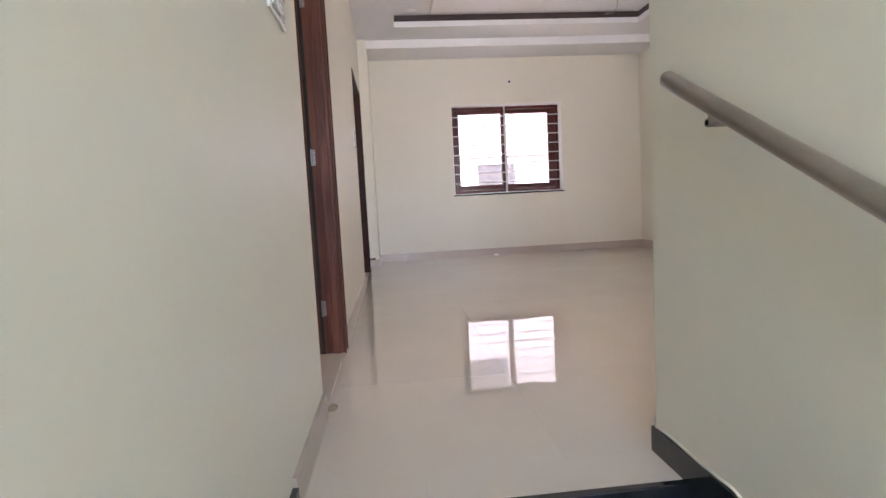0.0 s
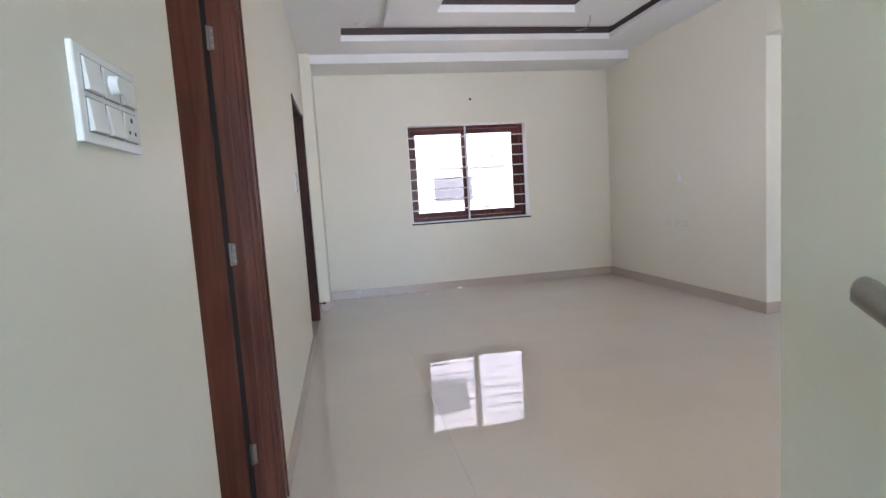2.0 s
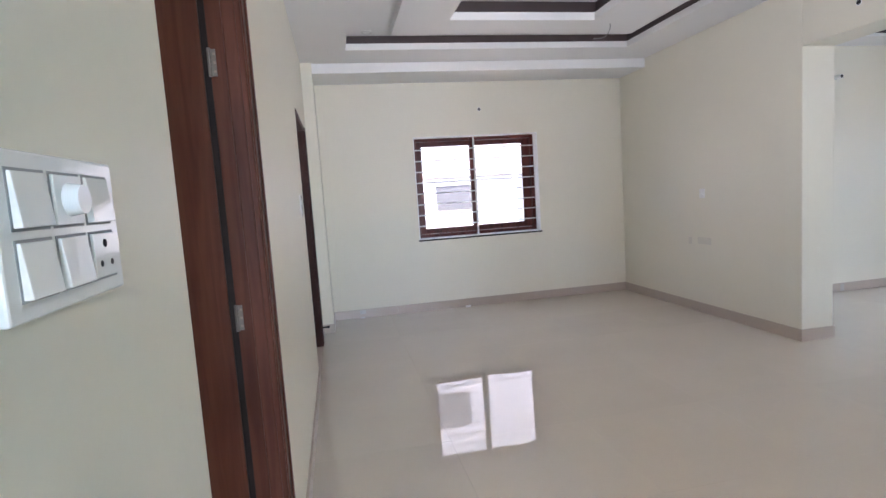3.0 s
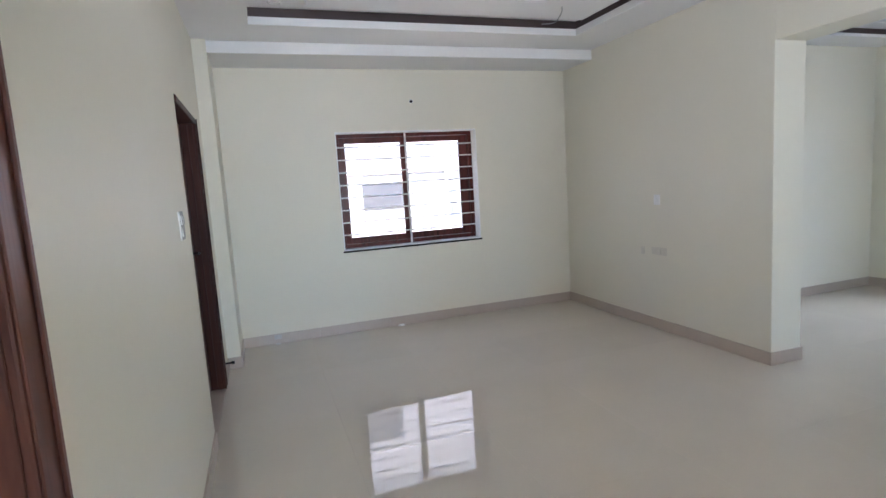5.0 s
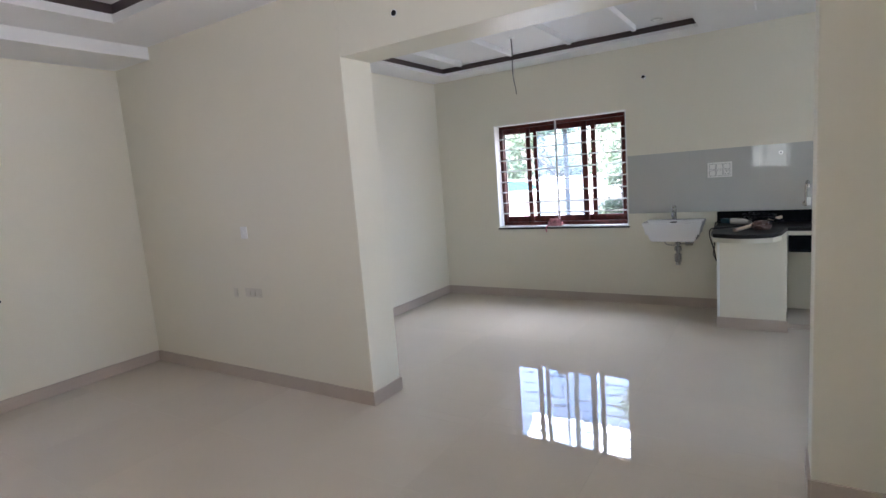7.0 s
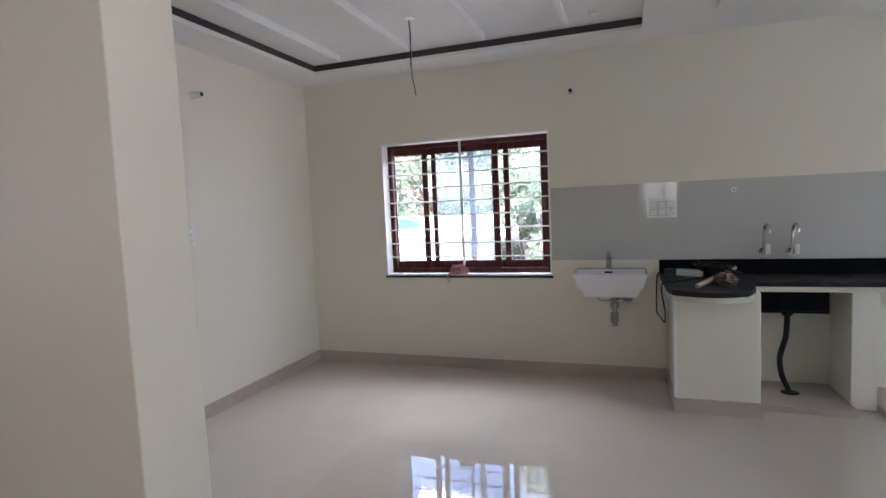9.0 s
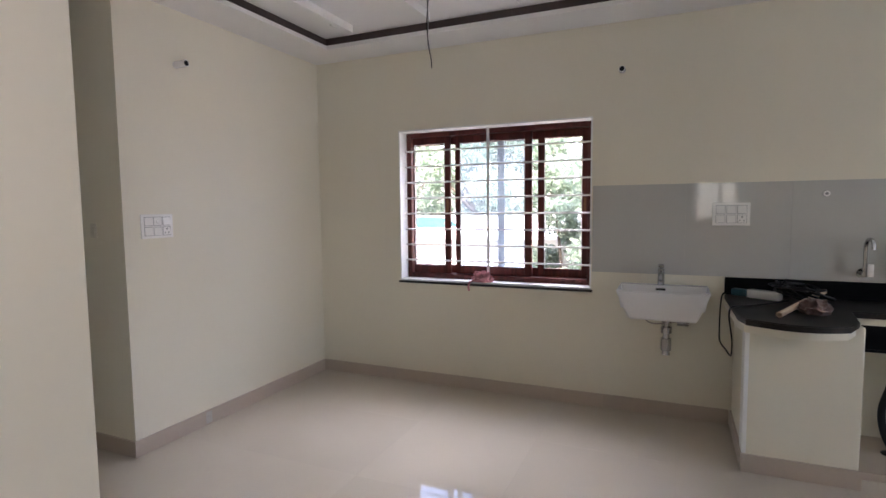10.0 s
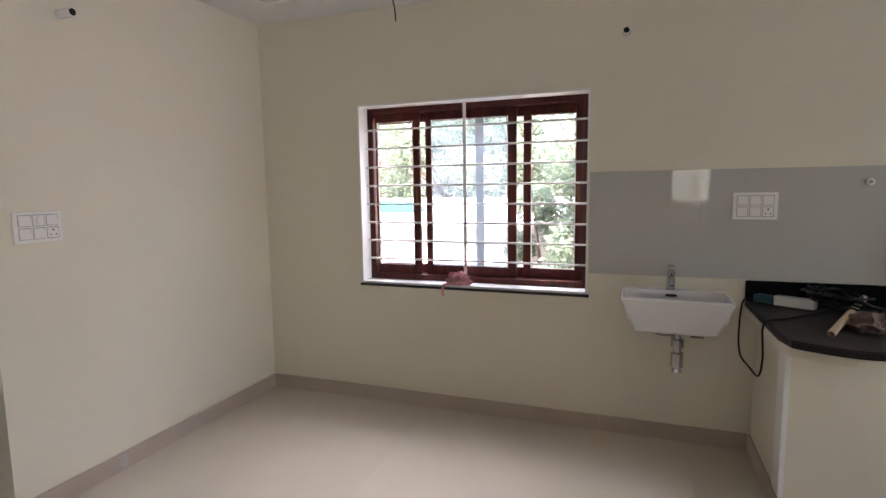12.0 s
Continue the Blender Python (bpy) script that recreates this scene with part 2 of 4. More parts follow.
structure("wall_west", boxes((XW - 0.2, XW, -2.6, D1[0], LOW, TOP), (XW - 0.2, XW, D1[1], D2[0], LOW, TOP), (XW - 0.2, XW, D2[1], YN + 0.2, LOW, TOP),
          (XW - 0.2, XW, D1[0], D1[1], D1[2], TOP), (XW - 0.2, XW, D2[0], D2[1], D2[2], TOP), (XW - 0.2, XW, D1[0], D1[1], LOW, -0.02), (XW - 0.2, XW, D2[0], D2[1], LOW, -0.02)), CREAM, "smooth cream painted wall with two timber doors", "wall")
structure("column", boxes((XW, -0.23, 6.70, YN, -0.02, TOP)), CREAM, "shallow cream painted column in the room corner", "column")
structure("wall_north", boxes((XW, W1[0], YN, YN + 0.26, -0.02, TOP), (W1[1], XM1, YN, YN + 0.26, -0.02, TOP), (W1[0], W1[1], YN, YN + 0.26, -0.02, W1[2]), (W1[0], W1[1], YN, YN + 0.26, W1[3], TOP)), CREAM, "smooth cream painted wall round a barred window", "wall")
structure("wall_middle", boxes((XM0, XM1, YM1, YN, -0.02, TOP), (XM0, XM1, YB, YM0, -0.02, TOP), (XM0, XM1, YM0, YM1, 2.34, TOP), bevel=0.006), CREAM, "cream painted wall with a wide open passage", "wall")
# the opening at x 1 to 2 is added, unseen, for the living room fill
structure("wall_south", boxes((XS, 1.0, 1.25, YS, -0.02, TOP), (2.0, XM0, 1.25, YS, -0.02, TOP), (1.0, 2.0, 1.25, YS, 2.1, TOP), (1.0, 2.0, 1.25, YS, -0.02, 0.9), (XS, XS + 0.2, -2.6, 1.25, LOW, TOP)), CREAM, "plain cream painted wall beside the staircase", "wall")
# the gap at y 6.5 to 7 is the assumed toilet ventilator
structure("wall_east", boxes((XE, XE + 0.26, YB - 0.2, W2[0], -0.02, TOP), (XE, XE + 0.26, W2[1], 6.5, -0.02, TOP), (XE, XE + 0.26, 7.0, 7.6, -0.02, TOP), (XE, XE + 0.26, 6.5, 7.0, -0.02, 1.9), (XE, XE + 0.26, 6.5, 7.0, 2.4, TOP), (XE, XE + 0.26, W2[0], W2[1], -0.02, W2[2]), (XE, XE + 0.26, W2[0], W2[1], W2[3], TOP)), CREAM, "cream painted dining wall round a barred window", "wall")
structure("wall_dining_north", boxes((XP, XE, YD, YD + 0.13, -0.02, TOP), (XP, XP + 0.13, YD + 0.13, 6.43, -0.02, TOP), (XP, XP + 0.13, 7.03, 7.6, -0.02, TOP), (XP, XP + 0.13, 6.43, 7.03, 2.08, TOP)), CREAM, "cream painted wall with a narrow toilet doorway", "wall")
structure("wall_toilet_tiles", boxes((XP + 0.13, XE, 7.40, 7.6, -0.02, 1.75), (XP + 0.131, XE, YD + 0.132, YD + 0.14, 0, 1.75)), TOILET_TILE, "taupe tiled toilet wall in shade", "wall")
structure("wall_toilet_upper", boxes((XP + 0.13, XE, 7.41, 7.6, 1.751, TOP)), CREAM, "painted wall above the toilet tiles", "wall")
structure("wall_passage_end", boxes((XM1, XP, 7.4, 7.6, -0.02, TOP)), CREAM, "plain cream wall at the passage end", "wall")
structure("wall_kitchen_south", boxes((XM1, 4.2, YB - 0.2, YB, -0.02, TOP), (5.2, XE, YB - 0.2, YB, -0.02, TOP), (4.2, 5.2, YB - 0.2, YB, 2.1, TOP), (4.2, 5.2, YB - 0.2, YB, -0.02, 0.9)), CREAM, "plain cream wall with an assumed, unseen window opening", "wall")
structure("wall_stair_end", boxes((XW - 0.2, XS + 0.2, -2.8, -2.6, LOW, 0.8), (XW - 0.2, -0.27, -2.8, -2.6, 0.8, 2.3), (0.63, XS + 0.2, -2.8, -2.6, 0.8, 2.3), (XW - 0.2, XS + 0.2, -2.8, -2.6, 2.3, TOP)), CREAM, "plain cream wall at the stair foot", "wall")

# bedroom behind the open door, with its own window
structure("wall_bedroom", boxes((-4.2, -4.0, 0.0, 1.7, -0.02, TOP), (-4.2, -4.0, 3.1, 4.8, -0.02, TOP), (-4.2, -4.0, 1.7, 3.1, -0.02, 1.08), (-4.2, -4.0, 1.7, 3.1, 2.15, TOP), (-4.0, XW - 0.2, 0.0, 0.2, -0.02, TOP), (-4.0, XW - 0.2, 4.6, 4.8, -0.02, TOP)), CREAM, "plain cream bedroom walls round a window", "wall")
structure("floor_bedroom", boxes((-4.0, XW - 0.2, 0.2, 4.6, -0.15, 0.0)), TILE, "polished beige tile bedroom floor", "floor")
structure("ceiling_bedroom", boxes((-4.2, XW - 0.2, 0.0, 4.8, 2.8, 2.9)), WHITE, "plain white bedroom ceiling", "ceiling")
structure("window_3", boxes((-4.12, -4.06, 1.7, 1.76, 1.08, 2.15), (-4.12, -4.06, 3.04, 3.1, 1.08, 2.15), (-4.12, -4.06, 1.76, 3.04, 1.08, 1.14), (-4.12, -4.06, 1.76, 3.04, 2.09, 2.15), (-4.12, -4.06, 2.05, 2.11, 1.14, 2.09), (-4.12, -4.06, 2.58, 2.64, 1.14, 2.09)), FRAME_WOOD, "dark red timber bedroom window frame", "window")

# ceilings: a dropped rim round a raised tray with a dark cove
Z0, Z1 = 2.80, 2.932
TX0, TX1, TY0, TY1 = 0.11, 3.03, 2.4, 6.27
PX0, PX1, PY0, PY1 = 0.52, 2.93, 3.0, 6.02
HX0, HX1, HY0, HY1 = 0.98, 2.33, 3.5, 5.62
structure("ceiling_living", boxes((XW, TX0, YS, YN, Z0, Z0 + 0.06), (TX1, XM0, YS, YN, Z0, Z0 + 0.06), (TX0, TX1, YS, TY0, Z0, Z0 + 0.06), (TX0, TX1, TY1, YN, Z0, Z0 + 0.06),
          (XW, XM0, 6.74, YN, 2.70, Z0 - 0.002)), WHITE, "white dropped ceiling rim and beam", "ceiling")
structure("ceiling_cove", boxes((TX0 - 0.03, TX1 + 0.03, TY1 + 0.01, TY1 + 0.03, Z0 + 0.061, Z1), (TX0 - 0.03, TX1 + 0.03, TY0 - 0.03, TY0 - 0.01, Z0 + 0.061, Z1), (TX0 - 0.03, TX0 - 0.01, TY0 - 0.01, TY1 + 0.01, Z0 + 0.061, Z1), (TX1 + 0.01, TX1 + 0.03, TY0 - 0.01, TY1 + 0.01, Z0 + 0.061, Z1)), COVE, "dark brown cove strip round the ceiling tray", "ceiling")
# slab runs on to y -5.6, unseen, as an added sun block
structure("ceiling_slab", boxes((XW - 0.2, XE + 0.2, -5.6, 7.6, TOP, TOP + 0.15), (TX0 - 0.03, HX0 - 0.05, TY0 - 0.03, TY1 + 0.03, Z1, Z1 + 0.03), (HX1 + 0.05, TX1 + 0.03, TY0 - 0.03, TY1 + 0.03, Z1, Z1 + 0.03), (HX0 - 0.05, HX1 + 0.05, TY0 - 0.03, HY0 - 0.05, Z1, Z1 + 0.03), (HX0 - 0.05, HX1 + 0.05, HY1 + 0.05, TY1 + 0.03, Z1, Z1 + 0.03), (HX0 - 0.1, HX1 + 0.1, HY0 - 0.1, HY1 + 0.1, Z1 + 0.10, Z1 + 0.13)), WHITE, "white flat ceiling above the trays, with an added sun block overhang", "ceiling")
structure("ceiling_stair", boxes((XW, XS, -2.6, YS, 2.85, 2.9)), WHITE, "plain white ceiling over the stairs", "ceiling")
structure("ceiling_raft_cove", boxes((HX0 - 0.05, HX1 + 0.05, HY1 + 0.03, HY1 + 0.05, Z1 + 0.001, Z1 + 0.099), (HX0 - 0.05, HX1 + 0.05, HY0 - 0.05, HY0 - 0.03, Z1 + 0.001, Z1 + 0.099), (HX0 - 0.05, HX0 - 0.03, HY0 - 0.03, HY1 + 0.03, Z1 + 0.001, Z1 + 0.099), (HX1 + 0.03, HX1 + 0.05, HY0 - 0.03, HY1 + 0.03, Z1 + 0.001, Z1 + 0.099)), COVE, "dark brown strip inside the ceiling frame", "ceiling")
structure("ceiling_raft", boxes((PX0, HX0, PY0, PY1, Z1 - 0.07, Z1 - 0.002), (HX1, PX1, PY0, PY1, Z1 - 0.07, Z1 - 0.002), (HX0, HX1, PY0, HY0, Z1 - 0.07, Z1 - 0.002), (HX0, HX1, HY1, PY1, Z1 - 0.07, Z1 - 0.002)), WHITE, "white lowered frame in the ceiling tray", "ceiling")
DZ0, DZ1 = 2.70, 2.785
DX0, DX1, DY0, DY1 = 4.3, 6.41, 2.89, 5.62
structure("ceiling_dining", boxes((XM1, DX0, YB, 7.4, DZ0, DZ0 + 0.03), (DX1, XE, YB, 7.4, DZ0, DZ0 + 0.03), (DX0, DX1, YB, DY0, DZ0, DZ0 + 0.03), (DX0, DX1, DY1, 7.4, DZ0, DZ0 + 0.03)), WHITE, "white dropped dining ceiling rim", "ceiling")
structure("ceiling_dining_cove", boxes((DX0 - 0.03, DX1 + 0.03, DY1 + 0.01, DY1 + 0.03, DZ0 + 0.031, DZ1), (DX0 - 0.03, DX1 + 0.03, DY0 - 0.03, DY0 - 0.01, DZ0 + 0.031, DZ1), (DX0 - 0.03, DX0 - 0.01, DY0 - 0.01, DY1 + 0.01, DZ0 + 0.031, DZ1), (DX1 + 0.01, DX1 + 0.03, DY0 - 0.01, DY1 + 0.01, DZ0 + 0.031, DZ1)), COVE, "dark brown cove strip round the dining tray", "ceiling")
structure("ceiling_dining_tray", boxes((DX0 - 0.03, DX1 + 0.03, DY0 - 0.03, DY1 + 0.03, DZ1, DZ1 + 0.03)), WHITE, "white raised dining ceiling", "ceiling")

# ---- skirting ----
SKIRT_H, SKIRT_T = 0.098, 0.012


def skirting(name, a, b, face, label="beige tile skirting along the wall"):
    """A run of skirting tiles from a to b in plan; face: outward direction of the wall."""
    a, b, n = Vector((*a, 0)), Vector((*b, 0)), Vector((*face, 0))
    run = (b - a).length
    d = (b - a).normalized()
    root = tagged(new(name), label, "skirting", "", "structure")
    root.location = a
    root.empty_display_size = 0.05
    bpy.context.view_layer.update()
    count = max(1, round(run / 0.8))
    step = run / count
    for i in range(count):
        p, q = a + d * (i * step + 0.0006), a + d * ((i + 1) * step - 0.0006)
        t = n * (SKIRT_T + random.uniform(-0.0008, 0.0008))
        xs, ys = sorted((p.x, (q + t).x)), sorted((p.y, (q + t).y))
        part("skirting_tile", box(bmesh.new(), *xs, *ys, 0.001, SKIRT_H), SKIRT, root)


skirting("baseboard_west_1", (XW, 1.31), (XW, D1[0]), (1, 0))
skirting("baseboard_west_2", (XW, D1[1]), (XW, D2[0]), (1, 0))
skirting("baseboard_west_3", (XW, D2[1]), (XW, 6.70), (1, 0))
skirting("baseboard_column_1", (XW + SKIRT_T, 6.70), (-0.23, 6.70), (0, -1))
skirting("baseboard_column_2", (-0.23, 6.70 - SKIRT_T), (-0.23, YN - SKIRT_T), (1, 0))
skirting("baseboard_north", (-0.23, YN), (XM0, YN), (0, -1))
skirting("baseboard_middle_1", (XM0, YM1), (XM0, YN - SKIRT_T), (-1, 0))
skirting("baseboard_middle_2", (XM0 - SKIRT_T, YM1), (XM1 + SKIRT_T, YM1), (0, -1))
skirting("baseboard_middle_3", (XM1, YM1), (XM1, 7.4), (1, 0))
skirting("baseboard_middle_4", (XM0, YS), (XM0, YM0), (-1, 0))
skirting("baseboard_middle_5", (XM0 - SKIRT_T, YM0), (XM1 + SKIRT_T, YM0), (0, 1))
skirting("baseboard_middle_6", (XM1, YB), (XM1, YM0), (1, 0))
skirting("baseboard_south", (XS, YS), (XM0 - SKIRT_T, YS), (0, 1))
skirting("baseboard_dining_1", (XP - SKIRT_T, YD), (XE, YD), (0, -1))
skirting("baseboard_dining_2", (XP, YD), (XP, 6.43), (-1, 0))
skirting("baseboard_dining_3", (XP, 7.03), (XP, 7.4), (-1, 0))
skirting("baseboard_jamb", (XP, 7.03), (XP + 0.13, 7.03), (0, -1))
skirting("baseboard_east", (XE, 2.73), (XE, YD - SKIRT_T), (-1, 0))

# ---- staircase ----
stairs = tagged(new("staircase"), "black granite staircase descending between cream walls", "staircase", "", "structure")
stairs.location = (0.17, 1.29, -0.2)
bpy.context.view_layer.update()
for i in range(10):
    y1, z1 = 1.29 - 0.30 * i, -0.17 * (i + 1)
    part("tread", boxes((XW, XS, y1 - 0.32, y1 - 0.012, z1 - 0.03, z1), bevel=0.004), GRANITE, stairs)
    part("riser", boxes((XW, XS, y1 - 0.012, y1, z1 - 0.03, z1 + 0.139)), GRANITE, stairs)
part("nosing", boxes((XW, XS, 1.262, 1.289, -0.03, 0.001), bevel=0.004), GRANITE, stairs)
structure("stair_landing", boxes((XW, XS, -2.6, 1.29 - 3.0, LOW, -1.70)), GRANITE, "black granite landing below the stairs", "landing")
structure("stair_soffit", boxes((XW, XS, -1.55, 1.25, LOW, LOW + 0.05)), CREAM, "cream base under the stairs", "floor")


def stair_skirt(name, x0, x1, y_end):
    bm = bmesh.new()
    outline = [(y_end, -0.03), (y_end, 0.075), (1.08, 0.075), (-1.55, 0.075 - 0.567 * 2.63), (-1.55, -0.32 - 0.567 * 2.84), (1.29, -0.30)]
    rings = [[bm.verts.new((x, y, z)) for y, z in outline] for x in (x0, x1)]
    bm.faces.new(rings[0])
    bm.faces.new(rings[1][::-1])
    for k in range(len(outline)):
        j = (k + 1) % len(outline)
        bm.faces.new((rings[0][k], rings[0][j], rings[1][j], rings[1][k]))
    return structure(name, bm, GRANITE, "sloping black granite stair skirting", "skirting")


stair_skirt("stair_skirting_right", XS - 0.016, XS - 0.0005, YS)
stair_skirt("stair_skirting_left", XW + 0.0005, XW + 0.016, 1.305)

bead = []
for k in range(40):
    y = YS - 0.01 - 0.075 * k
    z = 0.075 if y > 1.08 else 0.075 - 0.567 * (1.08 - y)
    bead.append((XS - 0.004 - 0.003 * random.random(), y, z + 0.001 + 0.005 * random.random()))
structure("stair_plaster_bead", tube(bmesh.new(), bead, 0.004, 7), CREAM, "uneven cream plaster bead above the stair skirting", "trim", smooth=True)

rail = thing("handrail", (0.64, 1.29, 1.04), "worn brushed steel tube handrail fixed to the stair wall", "handrail")
RX, SLOPE = 0.648, 0.528
tube_m = rod(bmesh.new(), (RX, 1.27, 1.045), (RX, -2.3, 1.045 - SLOPE * 3.57), 0.0202, 24)
bmesh.ops.create_uvsphere(tube_m, u_segments=20, v_segments=10, radius=0.0202, matrix=Matrix.Translation((RX, 1.27, 1.045)) @ Matrix.Diagonal((1, 0.5, 1, 1)))
part("tube", tube_m, STEEL, rail, smooth=True)
for y in (1.10, -0.2, -1.5):
    z = 1.045 - SLOPE * (1.27 - y)
    br = part("bracket", rod(bmesh.new(), (RX - 0.006, y, z - 0.041), (XS, y, z - 0.041), 0.0095, 18), STEEL, rail, smooth=True)
    part("pin", rod(bmesh.new(), (RX + 0.004, y, z - 0.036), (RX + 0.004, y, z - 0.012), 0.007, 12), STEEL, br, smooth=True)
    part("hollow", rod(bmesh.new(), (RX - 0.0070, y, z - 0.041), (RX - 0.0062, y, z - 0.041), 0.0062, 16), BLACK, br, "dark hollow bracket end")
    part("wall_plate", rod(bmesh.new(), (XS - 0.004, y, z - 0.041), (XS, y, z - 0.041), 0.013, 20), STEEL, br)

# ---- doors ----


def door(name, y0, y1, top, label, swing, timber):
    """Timber frame in the west wall with a grooved leaf hung on the far side."""
    root = thing(name, (XW - 0.1, (y0 + y1) / 2, 0), label, "door", "bedroom doors", "structure")
    f, ff = 0.045, 0.105
    part("jamb", boxes((XW - 0.15, XW - 0.055, y0, y0 + f, 0, top), bevel=0.006), timber, root)
    part("jamb", boxes((XW - 0.15, XW + 0.004, y1 - ff, y1, 0, top), bevel=0.006), timber, root)
    part("jamb_stop", boxes((XW - 0.052, XW - 0.012, y1 - ff - 0.012, y1 - ff - 0.0005, 0, top - f), bevel=0.005), timber, root)
    part("jamb_bead", boxes((XW + 0.0045, XW + 0.012, y1 - 0.018, y1 - 0.001, 0, top), bevel=0.003), timber, root)
    part("jamb_bead", boxes((XW + 0.0045, XW + 0.010, y1 - ff + 0.002, y1 - ff + 0.014, 0, top - f), bevel=0.0025), timber, root)
    part("head", boxes((XW - 0.15, XW + 0.004, y0 + f, y1 - ff, top - f, top), bevel=0.006), timber, root)
    part("threshold", boxes((XW - 0.2, XW, y0 + 0.001, y1 - 0.001, -0.012, 0.006), bevel=0.003), SKIRT, root, "beige tile threshold")
    xf = XW - 0.10
    leaf = part("leaf", boxes((xf - 0.036, xf - 0.006, y0 + f + 0.004, y1 - ff - 0.012, 0.012, top - f - 0.004)), GROOVE_GAP, root, "dark core of the door leaf")
    a, b = y0 + f + 0.004, y1 - ff - 0.012
    sa, sb = a + 0.135, b - 0.135
    g = 0.0035
    part("stile", boxes((xf - 0.008, xf, sb + g, b - 0.0005, 0.012, top - f - 0.004), bevel=0.0015), DOOR_WOOD, leaf)
    part("stile", boxes((xf - 0.008, xf, a, sa - g, 0.012, top - f - 0.004), bevel=0.0015), LEAF_WOOD, leaf)
    cuts = [0.012, 0.06, 0.45, 0.842, 1.234, 1.628, top - f - 0.004]
    for z0, z1 in zip(cuts, cuts[1:]):
        part("veneer_strip", boxes((xf - 0.008, xf, sb - g - 0.10, sb - g, z0 + g, z1 - g)), LEAF_WOOD, leaf)
    part("panel", boxes((xf - 0.008, xf, sa + g, sb - g - 0.1004, 0.012, top - f - 0.004)), LEAF_WOOD, leaf)
    # dark strip stands in for the shadow between leaf and jamb
    part("gap_shade", boxes((xf - 0.018, xf + 0.002, y1 - ff - 0.004, y1 - ff - 0.0005, 0, top - f)), GROOVE_GAP, root, "dark strip for the shadow in the hinge gap")
    leaf.matrix_basis = pose(xf - (0.016 if swing else 0), b, 0) @ pose(0, 0, 0, 0, 0, -swing) @ pose(-xf, -b, 0)
    for z in (0.25, 1.035, 1.82):
        hinge = part("hinge", rod(bmesh.new(), (xf + 0.003, b + 0.002, z - 0.042), (xf + 0.003, b + 0.002, z + 0.042), 0.0055, 10), HINGE_STEEL if swing else timber, root, "small steel butt hinge" if swing else "", smooth=True)
        if swing:
            part("hinge_plate", boxes((xf + 0.007, xf + 0.021, b + 0.0060, b + 0.0085, z - 0.040, z + 0.040)), HINGE_STEEL, hinge)
            for dz in (-0.026, 0.0, 0.026):
                part("screw", boxes((xf + 0.013, xf + 0.020, b + 0.0050, b + 0.0059, z + dz - 0.0035, z + dz + 0.0035)), STEEL, hinge)
    return root, xf, a


door("door_1", *D1, "wide open red-brown timber door with grooved veneer panels", 88, DOOR_WOOD)
d2, xf2, a2 = door("door_2", *D2, "closed teak veneer door in a dark timber frame", 0, SHADED_WOOD)
lever = part("lever_handle", boxes((xf2, xf2 + 0.008, 5.98, 6.02, 1.0, 1.16), bevel=0.003), BLACK, d2, "black lever lock handle")
part("lever", tube(bmesh.new(), [(xf2, 6.0, 1.11), (xf2 + 0.045, 6.0, 1.11), (xf2 + 0.05, 5.97, 1.11), (xf2 + 0.05, 5.89, 1.108)], 0.008), BLACK, lever, smooth=True)
stop = thing("door_stopper", (XW, 6.42, 0.1), "short black rubber-tipped stop on the wall", "door stop")
part("stem", rod(bmesh.new(), (XW, 6.42, 0.135), (XW + 0.05, 6.42, 0.135), 0.008, 12), BLACK, stop)
part("tip", rod(bmesh.new(), (XW + 0.05, 6.42, 0.135), (XW + 0.072, 6.42, 0.135), 0.013, 14), BLACK, stop)

# ---- windows: built along u (across), v (into the wall), w (up) ----


def win_box(place, u0, u1, v0, v1, w0, w1, bevel=0.0):
    if place == "north":
        return boxes((u0, u1, YN + v0, YN + v1, w0, w1), bevel=bevel)
    return boxes((XE + v0, XE + v1, u0, u1, w0, w1), bevel=bevel)


DEEP = 0.122


